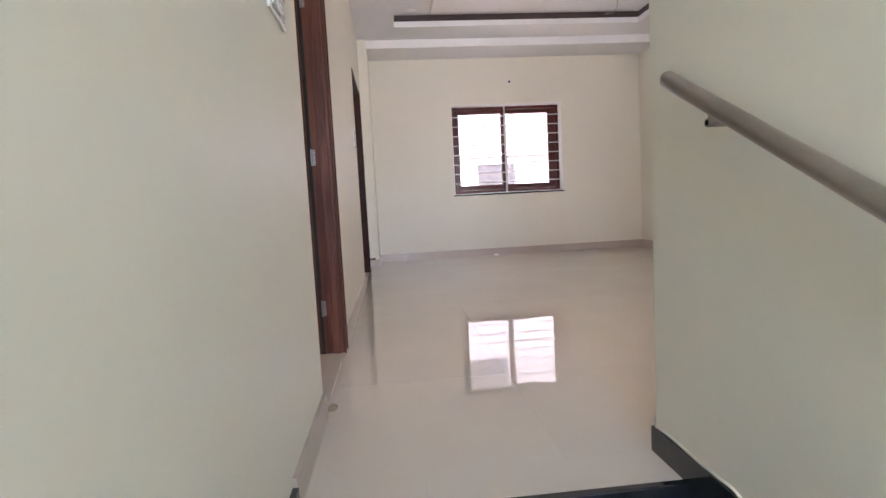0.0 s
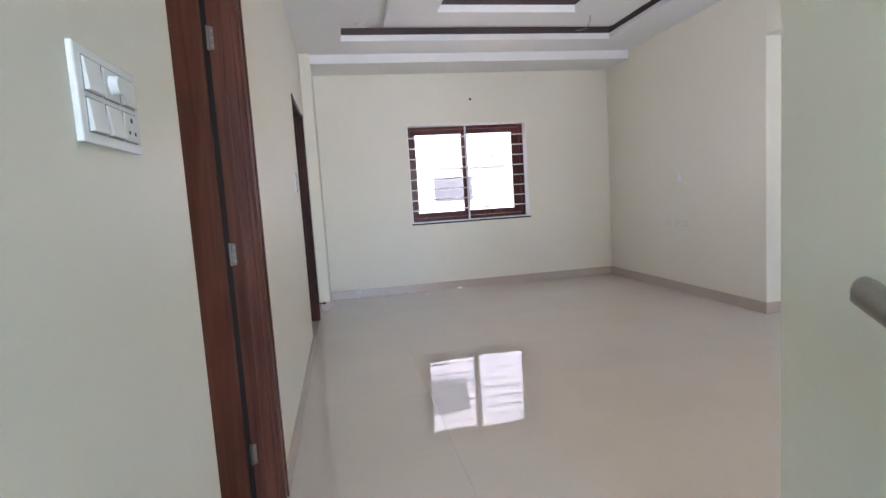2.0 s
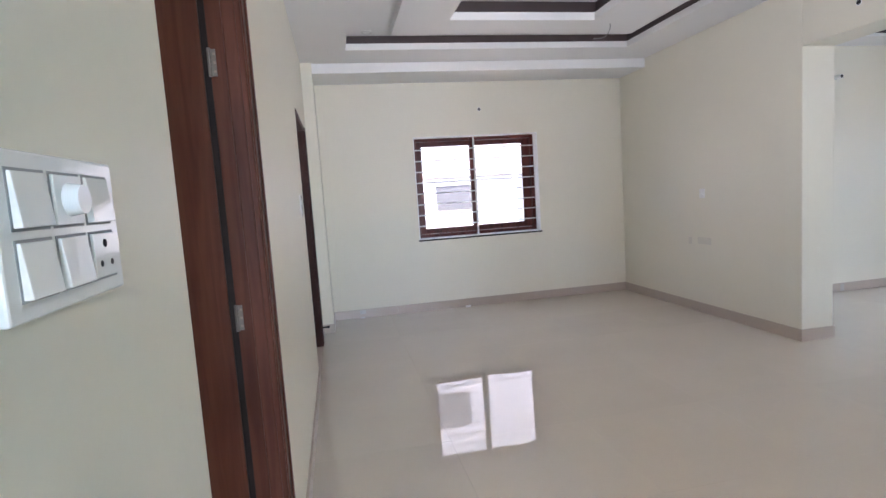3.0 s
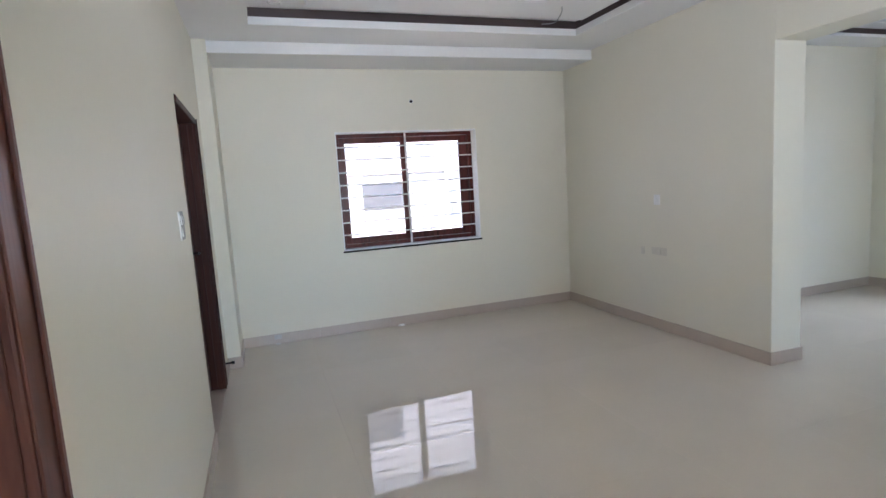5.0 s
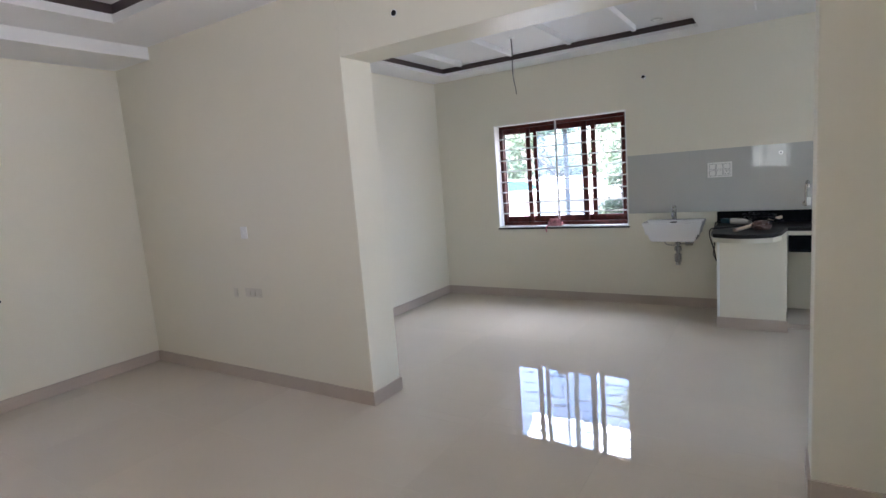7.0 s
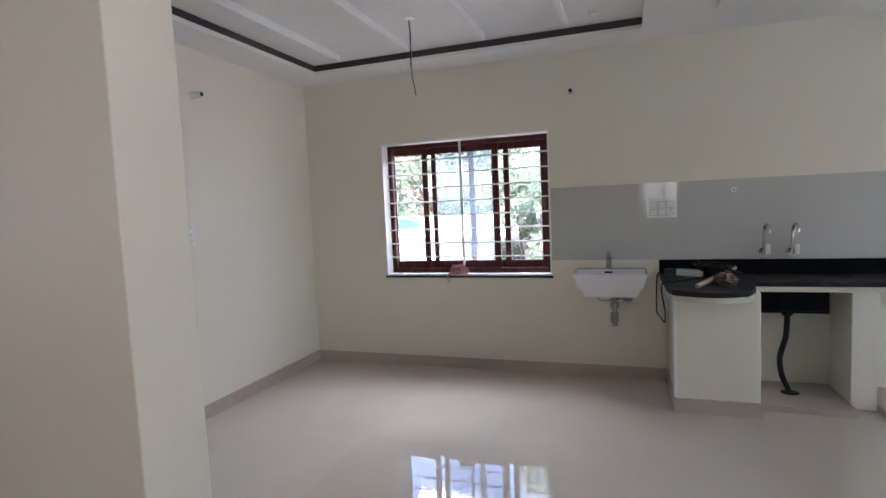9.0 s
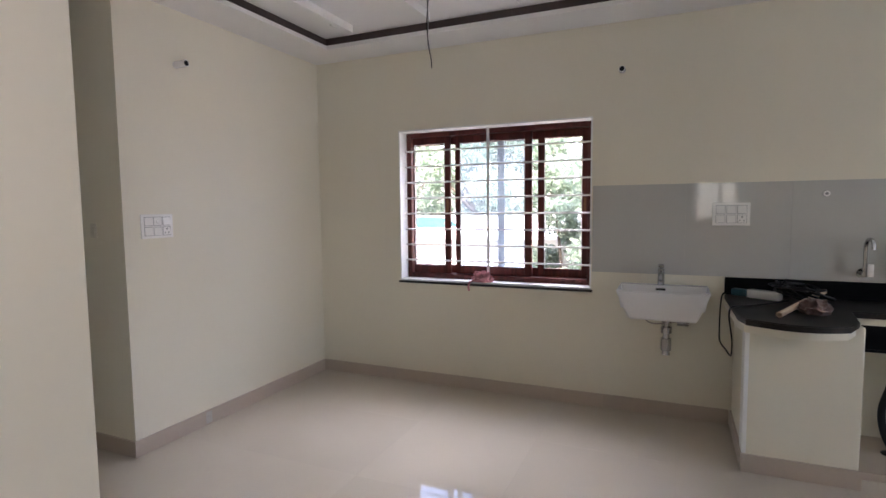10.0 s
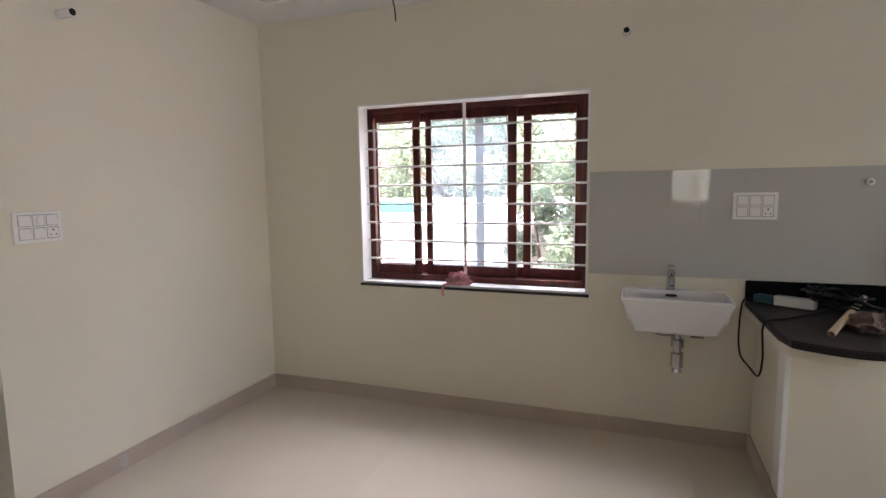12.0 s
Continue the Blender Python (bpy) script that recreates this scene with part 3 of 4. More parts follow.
def window(name, place, u0, u1, w0, w1, sashes, label):
    at = ((u0 + u1) / 2, YN + 0.1, w0) if place == "north" else (XE + 0.1, (u0 + u1) / 2, w0)
    root = thing(name, at, label, "window", "", "structure")
    e, fr = 0.001, 0.045
    for a, b, c, d in ((u0 + e, u0 + 0.012, w0 + 0.012, w1 - e), (u1 - 0.012, u1 - e, w0 + 0.012, w1 - e), (u0 + 0.012, u1 - 0.012, w1 - 0.012, w1 - e)):
        part("reveal", win_box(place, a, b, -0.003, DEEP - 0.002, c, d), REVEAL, root)
    part("sill_top", win_box(place, u0 + e, u1 - e, -0.003, DEEP - 0.002, w0 - 0.002, w0 + 0.012, 0.002), LEDGE_STONE, root, "pale grey stone window ledge")
    part("window_sill", win_box(place, u0 - 0.01, u1 + 0.01, -0.012, 0.0, w0 - 0.02, w0 - 0.003, 0.003), GRANITE, root, "thin black granite sill edge")
    a0, a1, c0, c1 = u0 + 0.004, u1 - 0.004, w0 + 0.006, w1 - 0.004
    for n, dims in (("frame_jamb", (a0, a0 + fr, c0, c1)), ("frame_jamb", (a1 - fr, a1, c0, c1)), ("frame_head", (a0 + fr, a1 - fr, c1 - fr, c1)), ("frame_foot", (a0 + fr, a1 - fr, c0, c0 + fr))):
        part(n, win_box(place, dims[0], dims[1], DEEP, DEEP + 0.103, dims[2], dims[3], 0.004), FRAME_WOOD, root)
    for s0, s1, v, left, right, glassy in sashes:
        v += DEEP - 0.087
        z0, z1 = c0 + fr + 0.002, c1 - fr - 0.002
        sash = part("sash", win_box(place, s0, s0 + left, v, v + 0.026, z0, z1, 0.003), FRAME_WOOD, root)
        part("sash_stile", win_box(place, s1 - right, s1, v, v + 0.026, z0, z1, 0.003), FRAME_WOOD, sash)
        part("sash_rail", win_box(place, s0 + left, s1 - right, v + 0.001, v + 0.025, z0, z0 + 0.065, 0.003), FRAME_WOOD, sash)
        part("sash_rail", win_box(place, s0 + left, s1 - right, v + 0.001, v + 0.025, z1 - 0.058, z1, 0.003), FRAME_WOOD, sash)
        pane = part("pane", win_box(place, s0 + left - 0.002, s1 - right + 0.002, v + 0.011, v + 0.015, z0 + 0.063, z1 - 0.043), glassy, sash)
        pane.visible_shadow = False
        for ga, gb in ((s0 + left, s0 + left + 0.006), (s1 - right - 0.006, s1 - right)):
            part("glazing_bead", win_box(place, ga, gb, v + 0.004, v + 0.010, z0 + 0.066, z1 - 0.046), PAINTED_STEEL, sash)
    return root


window("window_1", "north", *W1, [(0.897, 1.625, 0.095, 0.058, 0.07, PANE), (1.565, 2.342, 0.135, 0.07, 0.10, PANE)], "dark red timber sliding window, shut, behind white bars")
w2 = window("window_2", "east", *W2, [(4.772, 5.110, 0.095, 0.05, 0.012, PANE), (4.10, 4.741, 0.125, 0.058, 0.042, TINTED), (3.675, 4.061, 0.155, 0.05, 0.050, PANE)], "dark red timber sliding window, half open, behind white bars")
for u, v in ((4.797, 0.1285), (3.702, 0.1885)):
    part("finger_pull", win_box("east", u - 0.010, u + 0.010, v - 0.004, v + 0.001, 1.42, 1.52, 0.002), LEAF_WOOD, w2, "small pale wooden finger pull")
part("mullion", win_box("east", 4.335, 4.395, DEEP + 0.091, DEEP + 0.103, W2[2] + 0.06, W2[3] - 0.06, 0.003), PAINTED_STEEL, w2, "pale metal mullion behind the glass")
for z0, z1 in ((W2[2] + 0.02, W2[2] + 0.116), (W2[3] - 0.110, W2[3] - 0.012)):
    part("track_rail", win_box("east", W2[0] + 0.05, W2[1] - 0.05, DEEP + 0.105, DEEP + 0.118, z0, z1, 0.003), FRAME_WOOD, w2)


latch = part("latch", boxes((1.838, 1.850, YN + DEEP - 0.002, YN + DEEP + 0.012, 1.0, 1.05), bevel=0.002), BLACK, bpy.data.objects["window_1"], "small dark window latch")
part("latch_knob", boxes((1.84, 1.875, YN + DEEP - 0.008, YN + DEEP - 0.002, 1.0, 1.012), bevel=0.002), BLACK, latch)


def grille(place, u0, u1, w0, w1, first, last, mid, label):
    at = ((u0 + u1) / 2, YN + 0.05, w0) if place == "north" else (XE + 0.05, (u0 + u1) / 2, w0)
    root = thing("window_grille", at, label, "window bars", "window grilles")

    def pt(u, w):
        return (u, YN + 0.088, w) if place == "north" else (XE + 0.088, u, w)
    for i in range(8):
        w = first + (last - first) * i / 7
        part("bar", rod(bmesh.new(), pt(u0 + 0.005, w), pt(u1 - 0.005, w), 0.0068, 10), PAINTED_STEEL, root, smooth=True)
    part("upright", win_box(place, mid - 0.011, mid + 0.011, 0.077, 0.082, w0 + 0.005, w1 - 0.005, 0.0015), PAINTED_STEEL, root)


grille("north", *W1, 1.93, 1.02, 1.60, "white painted steel bars across the living room window")
grille("east", *W2, 1.92, 1.02, 4.43, "white painted steel bars across the dining window")

# ---- switch plates ----


def plate(name, m, w, h, cols, rows, label, knob=None, socket=None, group="switch boards", mat=None, depth=0.009):
    """A modular plate in its own frame: x across, y up, z out of the wall."""
    mat = mat or PLASTIC
    root = thing(name, (0, 0, 0), label, "switch", group)
    part("cover", boxes((-w / 2, w / 2, -h / 2, h / 2, 0, depth), bevel=0.0025), mat, root)
    mw, mh = w * 0.84 / cols, h * 0.80 / rows
    for r in range(rows):
        for c in range(cols):
            cx, cy = (c - (cols - 1) / 2) * mw * 1.02, ((rows - 1) / 2 - r) * mh * 1.04
            part("gap", boxes((cx - mw * 0.46, cx + mw * 0.46, cy - mh * 0.46, cy + mh * 0.46, depth - 0.001, depth + 0.0006)), PLASTIC_DIM if cols * rows > 3 else mat, root)
            face = boxes((cx - mw * 0.415, cx + mw * 0.415, cy - mh * 0.415, cy + mh * 0.415, depth - 0.001, depth + 0.003), bevel=0.001)
            if (c, r) == knob:
                k = part("module", face, mat, root)
                part("knob", rod(bmesh.new(), (cx, cy, depth + 0.003), (cx, cy, depth + 0.015), mw * 0.25, 20, mw * 0.22), mat, k, "round white fan regulator", smooth=True)
            elif (c, r) == socket:
                s = part("socket", face, mat, root)
                for dx, dy, rr in ((0, 0.22, 0.10), (-0.2, -0.16, 0.075), (0.2, -0.16, 0.075)):
                    part("hole", rod(bmesh.new(), (cx + dx * mw, cy + dy * mh, depth + 0.002), (cx + dx * mw, cy + dy * mh, depth + 0.0036), rr * mh * 0.8, 10), BLACK, s)
            else:
                bm = face
                for v in bm.verts:
                    if v.co.z > depth + 0.001 and v.co.y < cy:
                        v.co.z += 0.004
                part("rocker", bm, mat, root)
    root.matrix_basis = m
    return root


def facing(x, y, z, turn):
    """A plate's pose on a wall; turn: 0 faces south, 90 east, -90 west."""
    return pose(x, y, z, 90, 0, turn)


plate("switch_board", facing(XW, 1.560, 1.368, 90), 0.205, 0.128, 3, 2, "glossy white six-module switch board with a fan knob", (1, 0), (2, 1))
plate("switch_board", facing(5.112, YD, 1.36, 0), 0.215, 0.145, 3, 2, "white six-module switch board with a three-pin socket", (1, 0), (2, 1))
plate("switch_board", facing(XE - 0.008, 2.752, 1.393, -90), 0.215, 0.147, 3, 2, "white six-module switch board on grey tiles", None, (2, 1))
plate("switch_plate", facing(XW, 4.81, 1.37, 90), 0.13, 0.145, 2, 2, "pale switch plate beside the far bedroom door", None, (1, 1))
plate("wall_socket", facing(XM0, 5.79, 1.225, -90), 0.075, 0.095, 1, 1, "small white television socket plate on cream wall", (0, 0), None, "wall sockets")
CREAM_PLASTIC = material("cream_blanking_plastic", (0.70, 0.66, 0.56), rough=0.4, vary=0.03, bump=0)
plate("blank_plate", facing(XM0, 5.77, 0.745, -90), 0.20, 0.072, 3, 1, "low cream blanking plate, almost wall coloured", None, None, "wall sockets", CREAM_PLASTIC, 0.004)
plate("blank_plate", facing(XM0, 5.99, 0.735, -90), 0.05, 0.075, 1, 1, "small cream blanking plate near the skirting", None, None, "wall sockets", CREAM_PLASTIC, 0.003)
plate("small_switch", facing(XP, 6.23, 1.34, -90), 0.055, 0.085, 1, 1, "single small switch beside the toilet doorway", None, None, "wall sockets", CREAM_PLASTIC, 0.004)

# ---- conduit stubs for wall lamps ----


def conduit(at, out, label, proud=0.05):
    at, out = Vector(at), Vector(out)
    root = thing("conduit_stub", at, label, "conduit", "wall lamp points")
    if proud > 0.01:
        part("pipe", rod(bmesh.new(), at, at + out * proud, 0.021, 20), PLASTIC, root, "short white conduit end", smooth=True)
    else:
        part("ring", rod(bmesh.new(), at, at + out * 0.003, 0.022, 20), REVEAL, root, "plastered hole edge")
    tip = at + out * max(proud, 0.003)
    part("bore", rod(bmesh.new(), tip, tip + out * 0.002, 0.0165, 18), BLACK, root, "black open bore")


conduit((1.673, YN, 2.375), (0, -1, 0), "open black conduit hole above the living window", 0.0)
conduit((6.745, 3.433, 2.376), (-1, 0, 0), "white conduit stub on the dining wall")
conduit((5.302, YD, 2.362), (0, -1, 0), "white conduit stub above the switch board", 0.095)
conduit((XM0, 4.17, 2.507), (-1, 0, 0), "open black conduit hole above the wide passage", 0.0)

# ---- ceiling details ----
for i, (x, y, z) in enumerate(((0.31, 6.15, Z1), (6.18, 5.36, DZ1), (6.18, 3.2, DZ1))):
    dl = thing("downlight", (x, y, z), "small unlit round white downlight in the ceiling", "ceiling light", "downlights")
    bm = bmesh.new()
    bmesh.ops.create_cone(bm, cap_ends=True, segments=28, radius1=0.047, radius2=0.052, depth=0.008, matrix=Matrix.Translation((x, y, z - 0.004)))
    part("rim", bm, PLASTIC, dl, smooth=True)
    part("lens", rod(bmesh.new(), (x, y, z - 0.0095), (x, y, z - 0.008), 0.034, 24), REVEAL, dl)
for y in (5.28, 4.66, 4.03, 3.41):
    fin = thing("ceiling_fin", (5.35, y, DZ1 - 0.03), "thin white plaster fin across the ceiling tray", "ceiling trim", "ceiling fins")
    part("blade", boxes((DX0 + 0.06, 6.24, y - 0.018, y + 0.018, DZ1 - 0.055, DZ1 - 0.0005), bevel=0.003), WHITE, fin)
fin = thing("ceiling_fin", (5.4, 2.44, DZ0 - 0.02), "thin white plaster fin under the kitchen ceiling", "ceiling trim", "ceiling fins")
part("blade", boxes((4.6, 6.14, 2.428, 2.452, DZ0 - 0.03, DZ0 - 0.0005), bevel=0.003), WHITE, fin)
wire = thing("fan_wire", (5.70, 4.41, DZ1), "bare grey wire hanging from the dining ceiling", "wire")
part("rose", rod(bmesh.new(), (5.70, 4.41, DZ1 - 0.012), (5.70, 4.41, DZ1), 0.03, 20), REVEAL, wire)
part("strand", tube(bmesh.new(), [(5.70, 4.41, DZ1), (5.702, 4.405, 2.66), (5.697, 4.413, 2.50), (5.705, 4.405, 2.38), (5.711, 4.395, 2.31), (5.708, 4.390, 2.26)], 0.0032, 8), BLACK, wire, smooth=True)
part("strand", tube(bmesh.new(), [(5.705, 4.415, DZ1), (5.70, 4.412, 2.66), (5.704, 4.407, 2.52), (5.70, 4.411, 2.42), (5.703, 4.405, 2.36)], 0.003, 8), PLASTIC_DIM, wire, smooth=True)
wire2 = thing("ceiling_wire", (2.52, 5.75, Z1 - 0.07), "loop of grey wire hung from the ceiling frame", "wire")
part("strand", tube(bmesh.new(), [(2.50, 5.66, Z1 - 0.088), (2.53, 5.72, Z1 - 0.12), (2.55, 5.86, Z1 - 0.15), (2.50, 5.98, Z1 - 0.13)], 0.004, 8), PLASTIC_DIM, wire2, smooth=True)

# ---- wash basin ----
basin = thing("wash_basin", (6.60, 3.12, 0.73), "white glazed ceramic wall-hung basin, rectangular and tapered", "basin")
bm = bmesh.new()
top = [(6.375, 2.868), (6.375, 3.425), (6.744, 3.425), (6.744, 2.868)]
low = [(6.43, 2.945), (6.43, 3.345), (6.744, 3.345), (6.744, 2.945)]
tv = [bm.verts.new((x, y, 0.92)) for x, y in top]
lv = [bm.verts.new((x, y, 0.725)) for x, y in low]
for k in range(4):
    j = (k + 1) % 4
    bm.faces.new((lv[k], lv[j], tv[j], tv[k]))
bm.faces.new(lv[::-1])
lid = bm.faces.new(tv)
bmesh.ops.recalc_face_normals(bm, faces=bm.faces)
bmesh.ops.inset_region(bm, faces=[lid], thickness=0.018)
for v in lid.verts:
    if v.co.x > 6.6:
        v.co.x -= 0.075
bmesh.ops.inset_region(bm, faces=[lid], thickness=0.03, depth=0)
for v in lid.verts:
    v.co.z -= 0.12
bmesh.ops.bevel(bm, geom=[e for e in bm.edges if e.calc_face_angle(0) > 0.3], offset=0.009, segments=3, affect="EDGES")
part("bowl", bm, CERAMIC, basin, smooth=True)
part("overflow", boxes((6.612, 6.638, 3.13, 3.19, 0.893, 0.905), bevel=0.003), BLACK, basin, "dark overflow slot")
tap = part("tap", rod(bmesh.new(), (6.685, 3.16, 0.915), (6.685, 3.16, 1.03), 0.023, 18, 0.020), CHROME, basin, "chrome pillar tap", smooth=True)
part("spout", tube(bmesh.new(), [(6.685, 3.16, 0.99), (6.64, 3.16, 1.005), (6.60, 3.16, 0.995), (6.575, 3.16, 0.965)], 0.014, 12), CHROME, tap, smooth=True)
part("lever", boxes((6.635, 6.71, 3.142, 3.178, 1.034, 1.062), bevel=0.007), CHROME, tap, smooth=True)
trap = part("bottle_trap", rod(bmesh.new(), (6.60, 3.12, 0.735), (6.60, 3.12, 0.66), 0.017, 16), CHROME, basin, "chrome waste pipe and trap", smooth=True)
part("collar", rod(bmesh.new(), (6.60, 3.12, 0.700), (6.60, 3.12, 0.684), 0.029, 18), CHROME, trap)
part("collar", rod(bmesh.new(), (6.60, 3.12, 0.655), (6.60, 3.12, 0.615), 0.034, 18), CHROME, trap)
part("neck", rod(bmesh.new(), (6.60, 3.12, 0.66), (6.60, 3.12, 0.56), 0.021, 18), CHROME, trap, smooth=True)
part("cup", rod(bmesh.new(), (6.60, 3.12, 0.58), (6.60, 3.12, 0.50), 0.033, 20), CHROME, trap)
part("cup_end", rod(bmesh.new(), (6.60, 3.12, 0.498), (6.60, 3.12, 0.47), 0.020, 18, 0.027), CHROME, trap)
part("hose", tube(bmesh.new(), [(6.66, 3.24, 0.74), (6.65, 3.25, 0.69), (6.65, 3.22, 0.665), (6.66, 3.16, 0.66), (6.68, 3.08, 0.672), (6.70, 3.03, 0.675)], 0.005, 10), STEEL, basin, "thin braided supply hose", smooth=True)
part("outlet", tube(bmesh.new(), [(6.60, 3.12, 0.64), (6.66, 3.13, 0.64), (6.745, 3.14, 0.64)], 0.015, 12), CHROME, trap, smooth=True)
valve = part("angle_valve", rod(bmesh.new(), (6.745, 3.03, 0.675), (6.67, 3.03, 0.675), 0.012, 14), CHROME, basin, smooth=True)
part("valve_knob", rod(bmesh.new(), (6.645, 3.055, 0.675), (6.645, 2.985, 0.675), 0.017, 16), CHROME, valve, smooth=True)
part("hose", tube(bmesh.new(), [(6.62, 3.03, 0.735), (6.62, 3.02, 0.70), (6.63, 2.99, 0.68), (6.66, 2.985, 0.69), (6.69, 3.01, 0.685)], 0.006, 8), STEEL, basin, smooth=True)

# ---- kitchen counter ----
pier = thing("counter_pier", (6.4, 2.47, 0), "cream plastered end pier with a curved top under the counter", "counter base")
part("body", boxes((6.075, XE - 0.001, 2.20, 2.715, 0, 0.835), bevel=0.006), CREAM, pier)


def curve_top(front, back, steps=14):
    """Plan outline of the bulging counter end."""
    pts = [(XE - 0.002, 2.775), (front + 0.20, 2.765), (front + 0.09, 2.74)]
    for k in range(steps + 1):
        a = math.pi * k / steps
        pts.append((front + 0.065 * (1 - math.sin(a)), 2.70 - 0.40 * k / steps))
    pts += [(front + 0.20, 2.235), (back, 2.195), (back, 2.19), (XE - 0.002, 2.19)]
    return pts


def slab(outline, z0, z1, bevel=0.0):
    bm = bmesh.new()
    lo = [bm.verts.new((x, y, z0)) for x, y in outline]
    hi = [bm.verts.new((x, y, z1)) for x, y in outline]
    bm.faces.new(lo)
    bm.faces.new(hi[::-1])
    n = len(outline)
    for k in range(n):
        bm.faces.new((lo[k], hi[k], hi[(k + 1) % n], lo[(k + 1) % n]))
    if bevel:
        bmesh.ops.recalc_face_normals(bm, faces=bm.faces)
        bmesh.ops.bevel(bm, geom=[e for e in bm.edges if abs(e.verts[0].co.z - e.verts[1].co.z) < 1e-5 and e.calc_face_angle(0) > 0.5], offset=bevel, segments=2, affect="EDGES")
    return bm


# whiter than the pier's own paint, to put in the light on its corner
part("lit_corner", boxes((6.074, 6.19, 2.70, 2.724, 0.101, 0.79), bevel=0.004), REVEAL, pier, "white strip for the light on the pier corner")
part("curved_band", slab(curve_top(5.885, 6.35), 0.792, 0.836, 0.003), CREAM, pier, "cream curved band under the counter")
for nm, d in (("skirting_tile", (6.062, 6.075, 2.19, 2.727, 0.001, 0.10)), ("skirting_tile", (6.076, XE - 0.013, 2.715, 2.727, 0.001, 0.10)), ("skirting_tile", (6.076, 6.19, 2.188, 2.20, 0.001, 0.10))):
    part(nm, boxes(d), SKIRT, pier)
counter = thing("counter", (6.55, 1.2, 0.0), "cream plastered counter base, open underneath", "counter")
part("slab", boxes((6.36, XE - 0.001, YB, 2.20, 0.795, 0.836), bevel=0.004), CREAM, counter)
for y0 in (1.465, 0.35):
    part("support", boxes((6.352, XE - 0.001, y0, y0 + 0.15, 0, 0.794), bevel=0.005), CREAM, counter)
for ya, yb in ((1.616, 2.187), (0.502, 1.463)):
    part("plinth", boxes((6.20, XE - 0.001, ya, yb, 0.001, 0.045), bevel=0.003), SKIRT, counter, "low beige tiled plinth")
worktop = thing("worktop", (6.4, 2.0, 0.836), "dusty black granite worktop with an upstand", "worktop")
outline = curve_top(5.84, 6.325)[:-1] + [(6.325, YB), (XE - 0.002, YB)]
part("slab", slab(outline, 0.837, 0.871, 0.005), DUSTY, worktop, smooth=True)
part("upstand", boxes((XE - 0.022, XE - 0.001, YB, 2.777, 0.872, 0.984), bevel=0.002), UPSTAND, worktop)
sink = thing("kitchen_sink", (6.55, 1.95, 0.64), "black granite sink box hung under the counter", "sink")
part("bowl", boxes((6.40, 6.70, 1.725, 2.185, 0.64, 0.655), (6.40, 6.415, 1.725, 2.185, 0.656, 0.793), (6.685, 6.70, 1.725, 2.185, 0.656, 0.793), (6.416, 6.684, 1.725, 1.74, 0.656, 0.793), (6.416, 6.684, 2.17, 2.185, 0.656, 0.793)), UPSTAND, sink)
drain = part("drain_pipe", tube(bmesh.new(), [(6.52, 1.945, 0.62), (6.52, 1.945, 0.55), (6.515, 1.955, 0.44), (6.51, 1.990, 0.30), (6.51, 1.980, 0.18), (6.50, 1.945, 0.08), (6.495, 1.930, 0.046)], 0.019, 12), BLACK, sink, "black flexible drain pipe", smooth=True)
part("coupling", rod(bmesh.new(), (6.52, 1.945, 0.60), (6.52, 1.945, 0.64), 0.03, 18, 0.055), BLACK, drain, smooth=True)
part("floor_flange", rod(bmesh.new(), (6.495, 1.930, 0.046), (6.495, 1.930, 0.054), 0.06, 20, 0.04), BLACK, drain)


def wall_tap(y):
    root = thing("sink_tap", (XE, y, 1.03), "chrome swan-neck wall tap above the sink", "tap", "kitchen taps")
    body = part("body", rod(bmesh.new(), (XE - 0.008, y, 1.04), (6.665, y, 1.04), 0.016, 16), CHROME, root, smooth=True)
    part("flange", rod(bmesh.new(), (XE - 0.016, y, 1.04), (XE - 0.008, y, 1.04), 0.028, 20), CHROME, body, smooth=True)
    part("handle", boxes((6.645, 6.668, y - 0.035, y - 0.005, 1.025, 1.10), bevel=0.006), PLASTIC, root, "white tap handle", smooth=True)
    part("spout", tube(bmesh.new(), [(6.685, y, 1.045), (6.685, y, 1.14), (6.683, y, 1.205), (6.665, y - 0.004, 1.24), (6.63, y - 0.01, 1.245), (6.605, y - 0.014, 1.225), (6.60, y - 0.015, 1.19)], 0.0105, 12), CHROME, root, smooth=True)


wall_tap(2.055)
wall_tap(1.872)
stub = thing("pipe_plug", (XE, 2.25, 1.515), "small white plugged pipe end on the tiles", "pipe")
part("cap", rod(bmesh.new(), (XE - 0.008, 2.25, 1.515), (XE - 0.035, 2.25, 1.515), 0.018, 18), PLASTIC, stub, smooth=True)
part("core", rod(bmesh.new(), (XE - 0.035, 2.25, 1.515), (XE - 0.037, 2.25, 1.515), 0.009, 12), PLASTIC_DIM, stub)

# ---- things left on the worktop and sill ----
WT = 0.871
strip = thing("extension_block", (6.5, 2.60, WT), "white plastic extension block with a teal plug", "extension lead")
m = Matrix.Translation((6.615, 2.56, WT + 0.026)) @ Matrix.Rotation(radians(-121), 4, "Z")
bm = boxes((-0.10, 0.085, -0.030, 0.030, -0.026, 0.026), bevel=0.006)
bmesh.ops.transform(bm, matrix=m, verts=bm.verts)
part("block", bm, PLASTIC, strip, smooth=True)
TEAL = material("teal_plastic", (0.02, 0.09, 0.12), rough=0.4, vary=0.15, bump=0.02)
bm = boxes((-0.20, -0.103, -0.026, 0.026, -0.023, 0.02), bevel=0.008)
bmesh.ops.transform(bm, matrix=m, verts=bm.verts)
part("plug", bm, TEAL, strip, smooth=True)
cord = thing("cord", (6.5, 2.76, WT), "thin black flex looping over the counter edge", "cable")
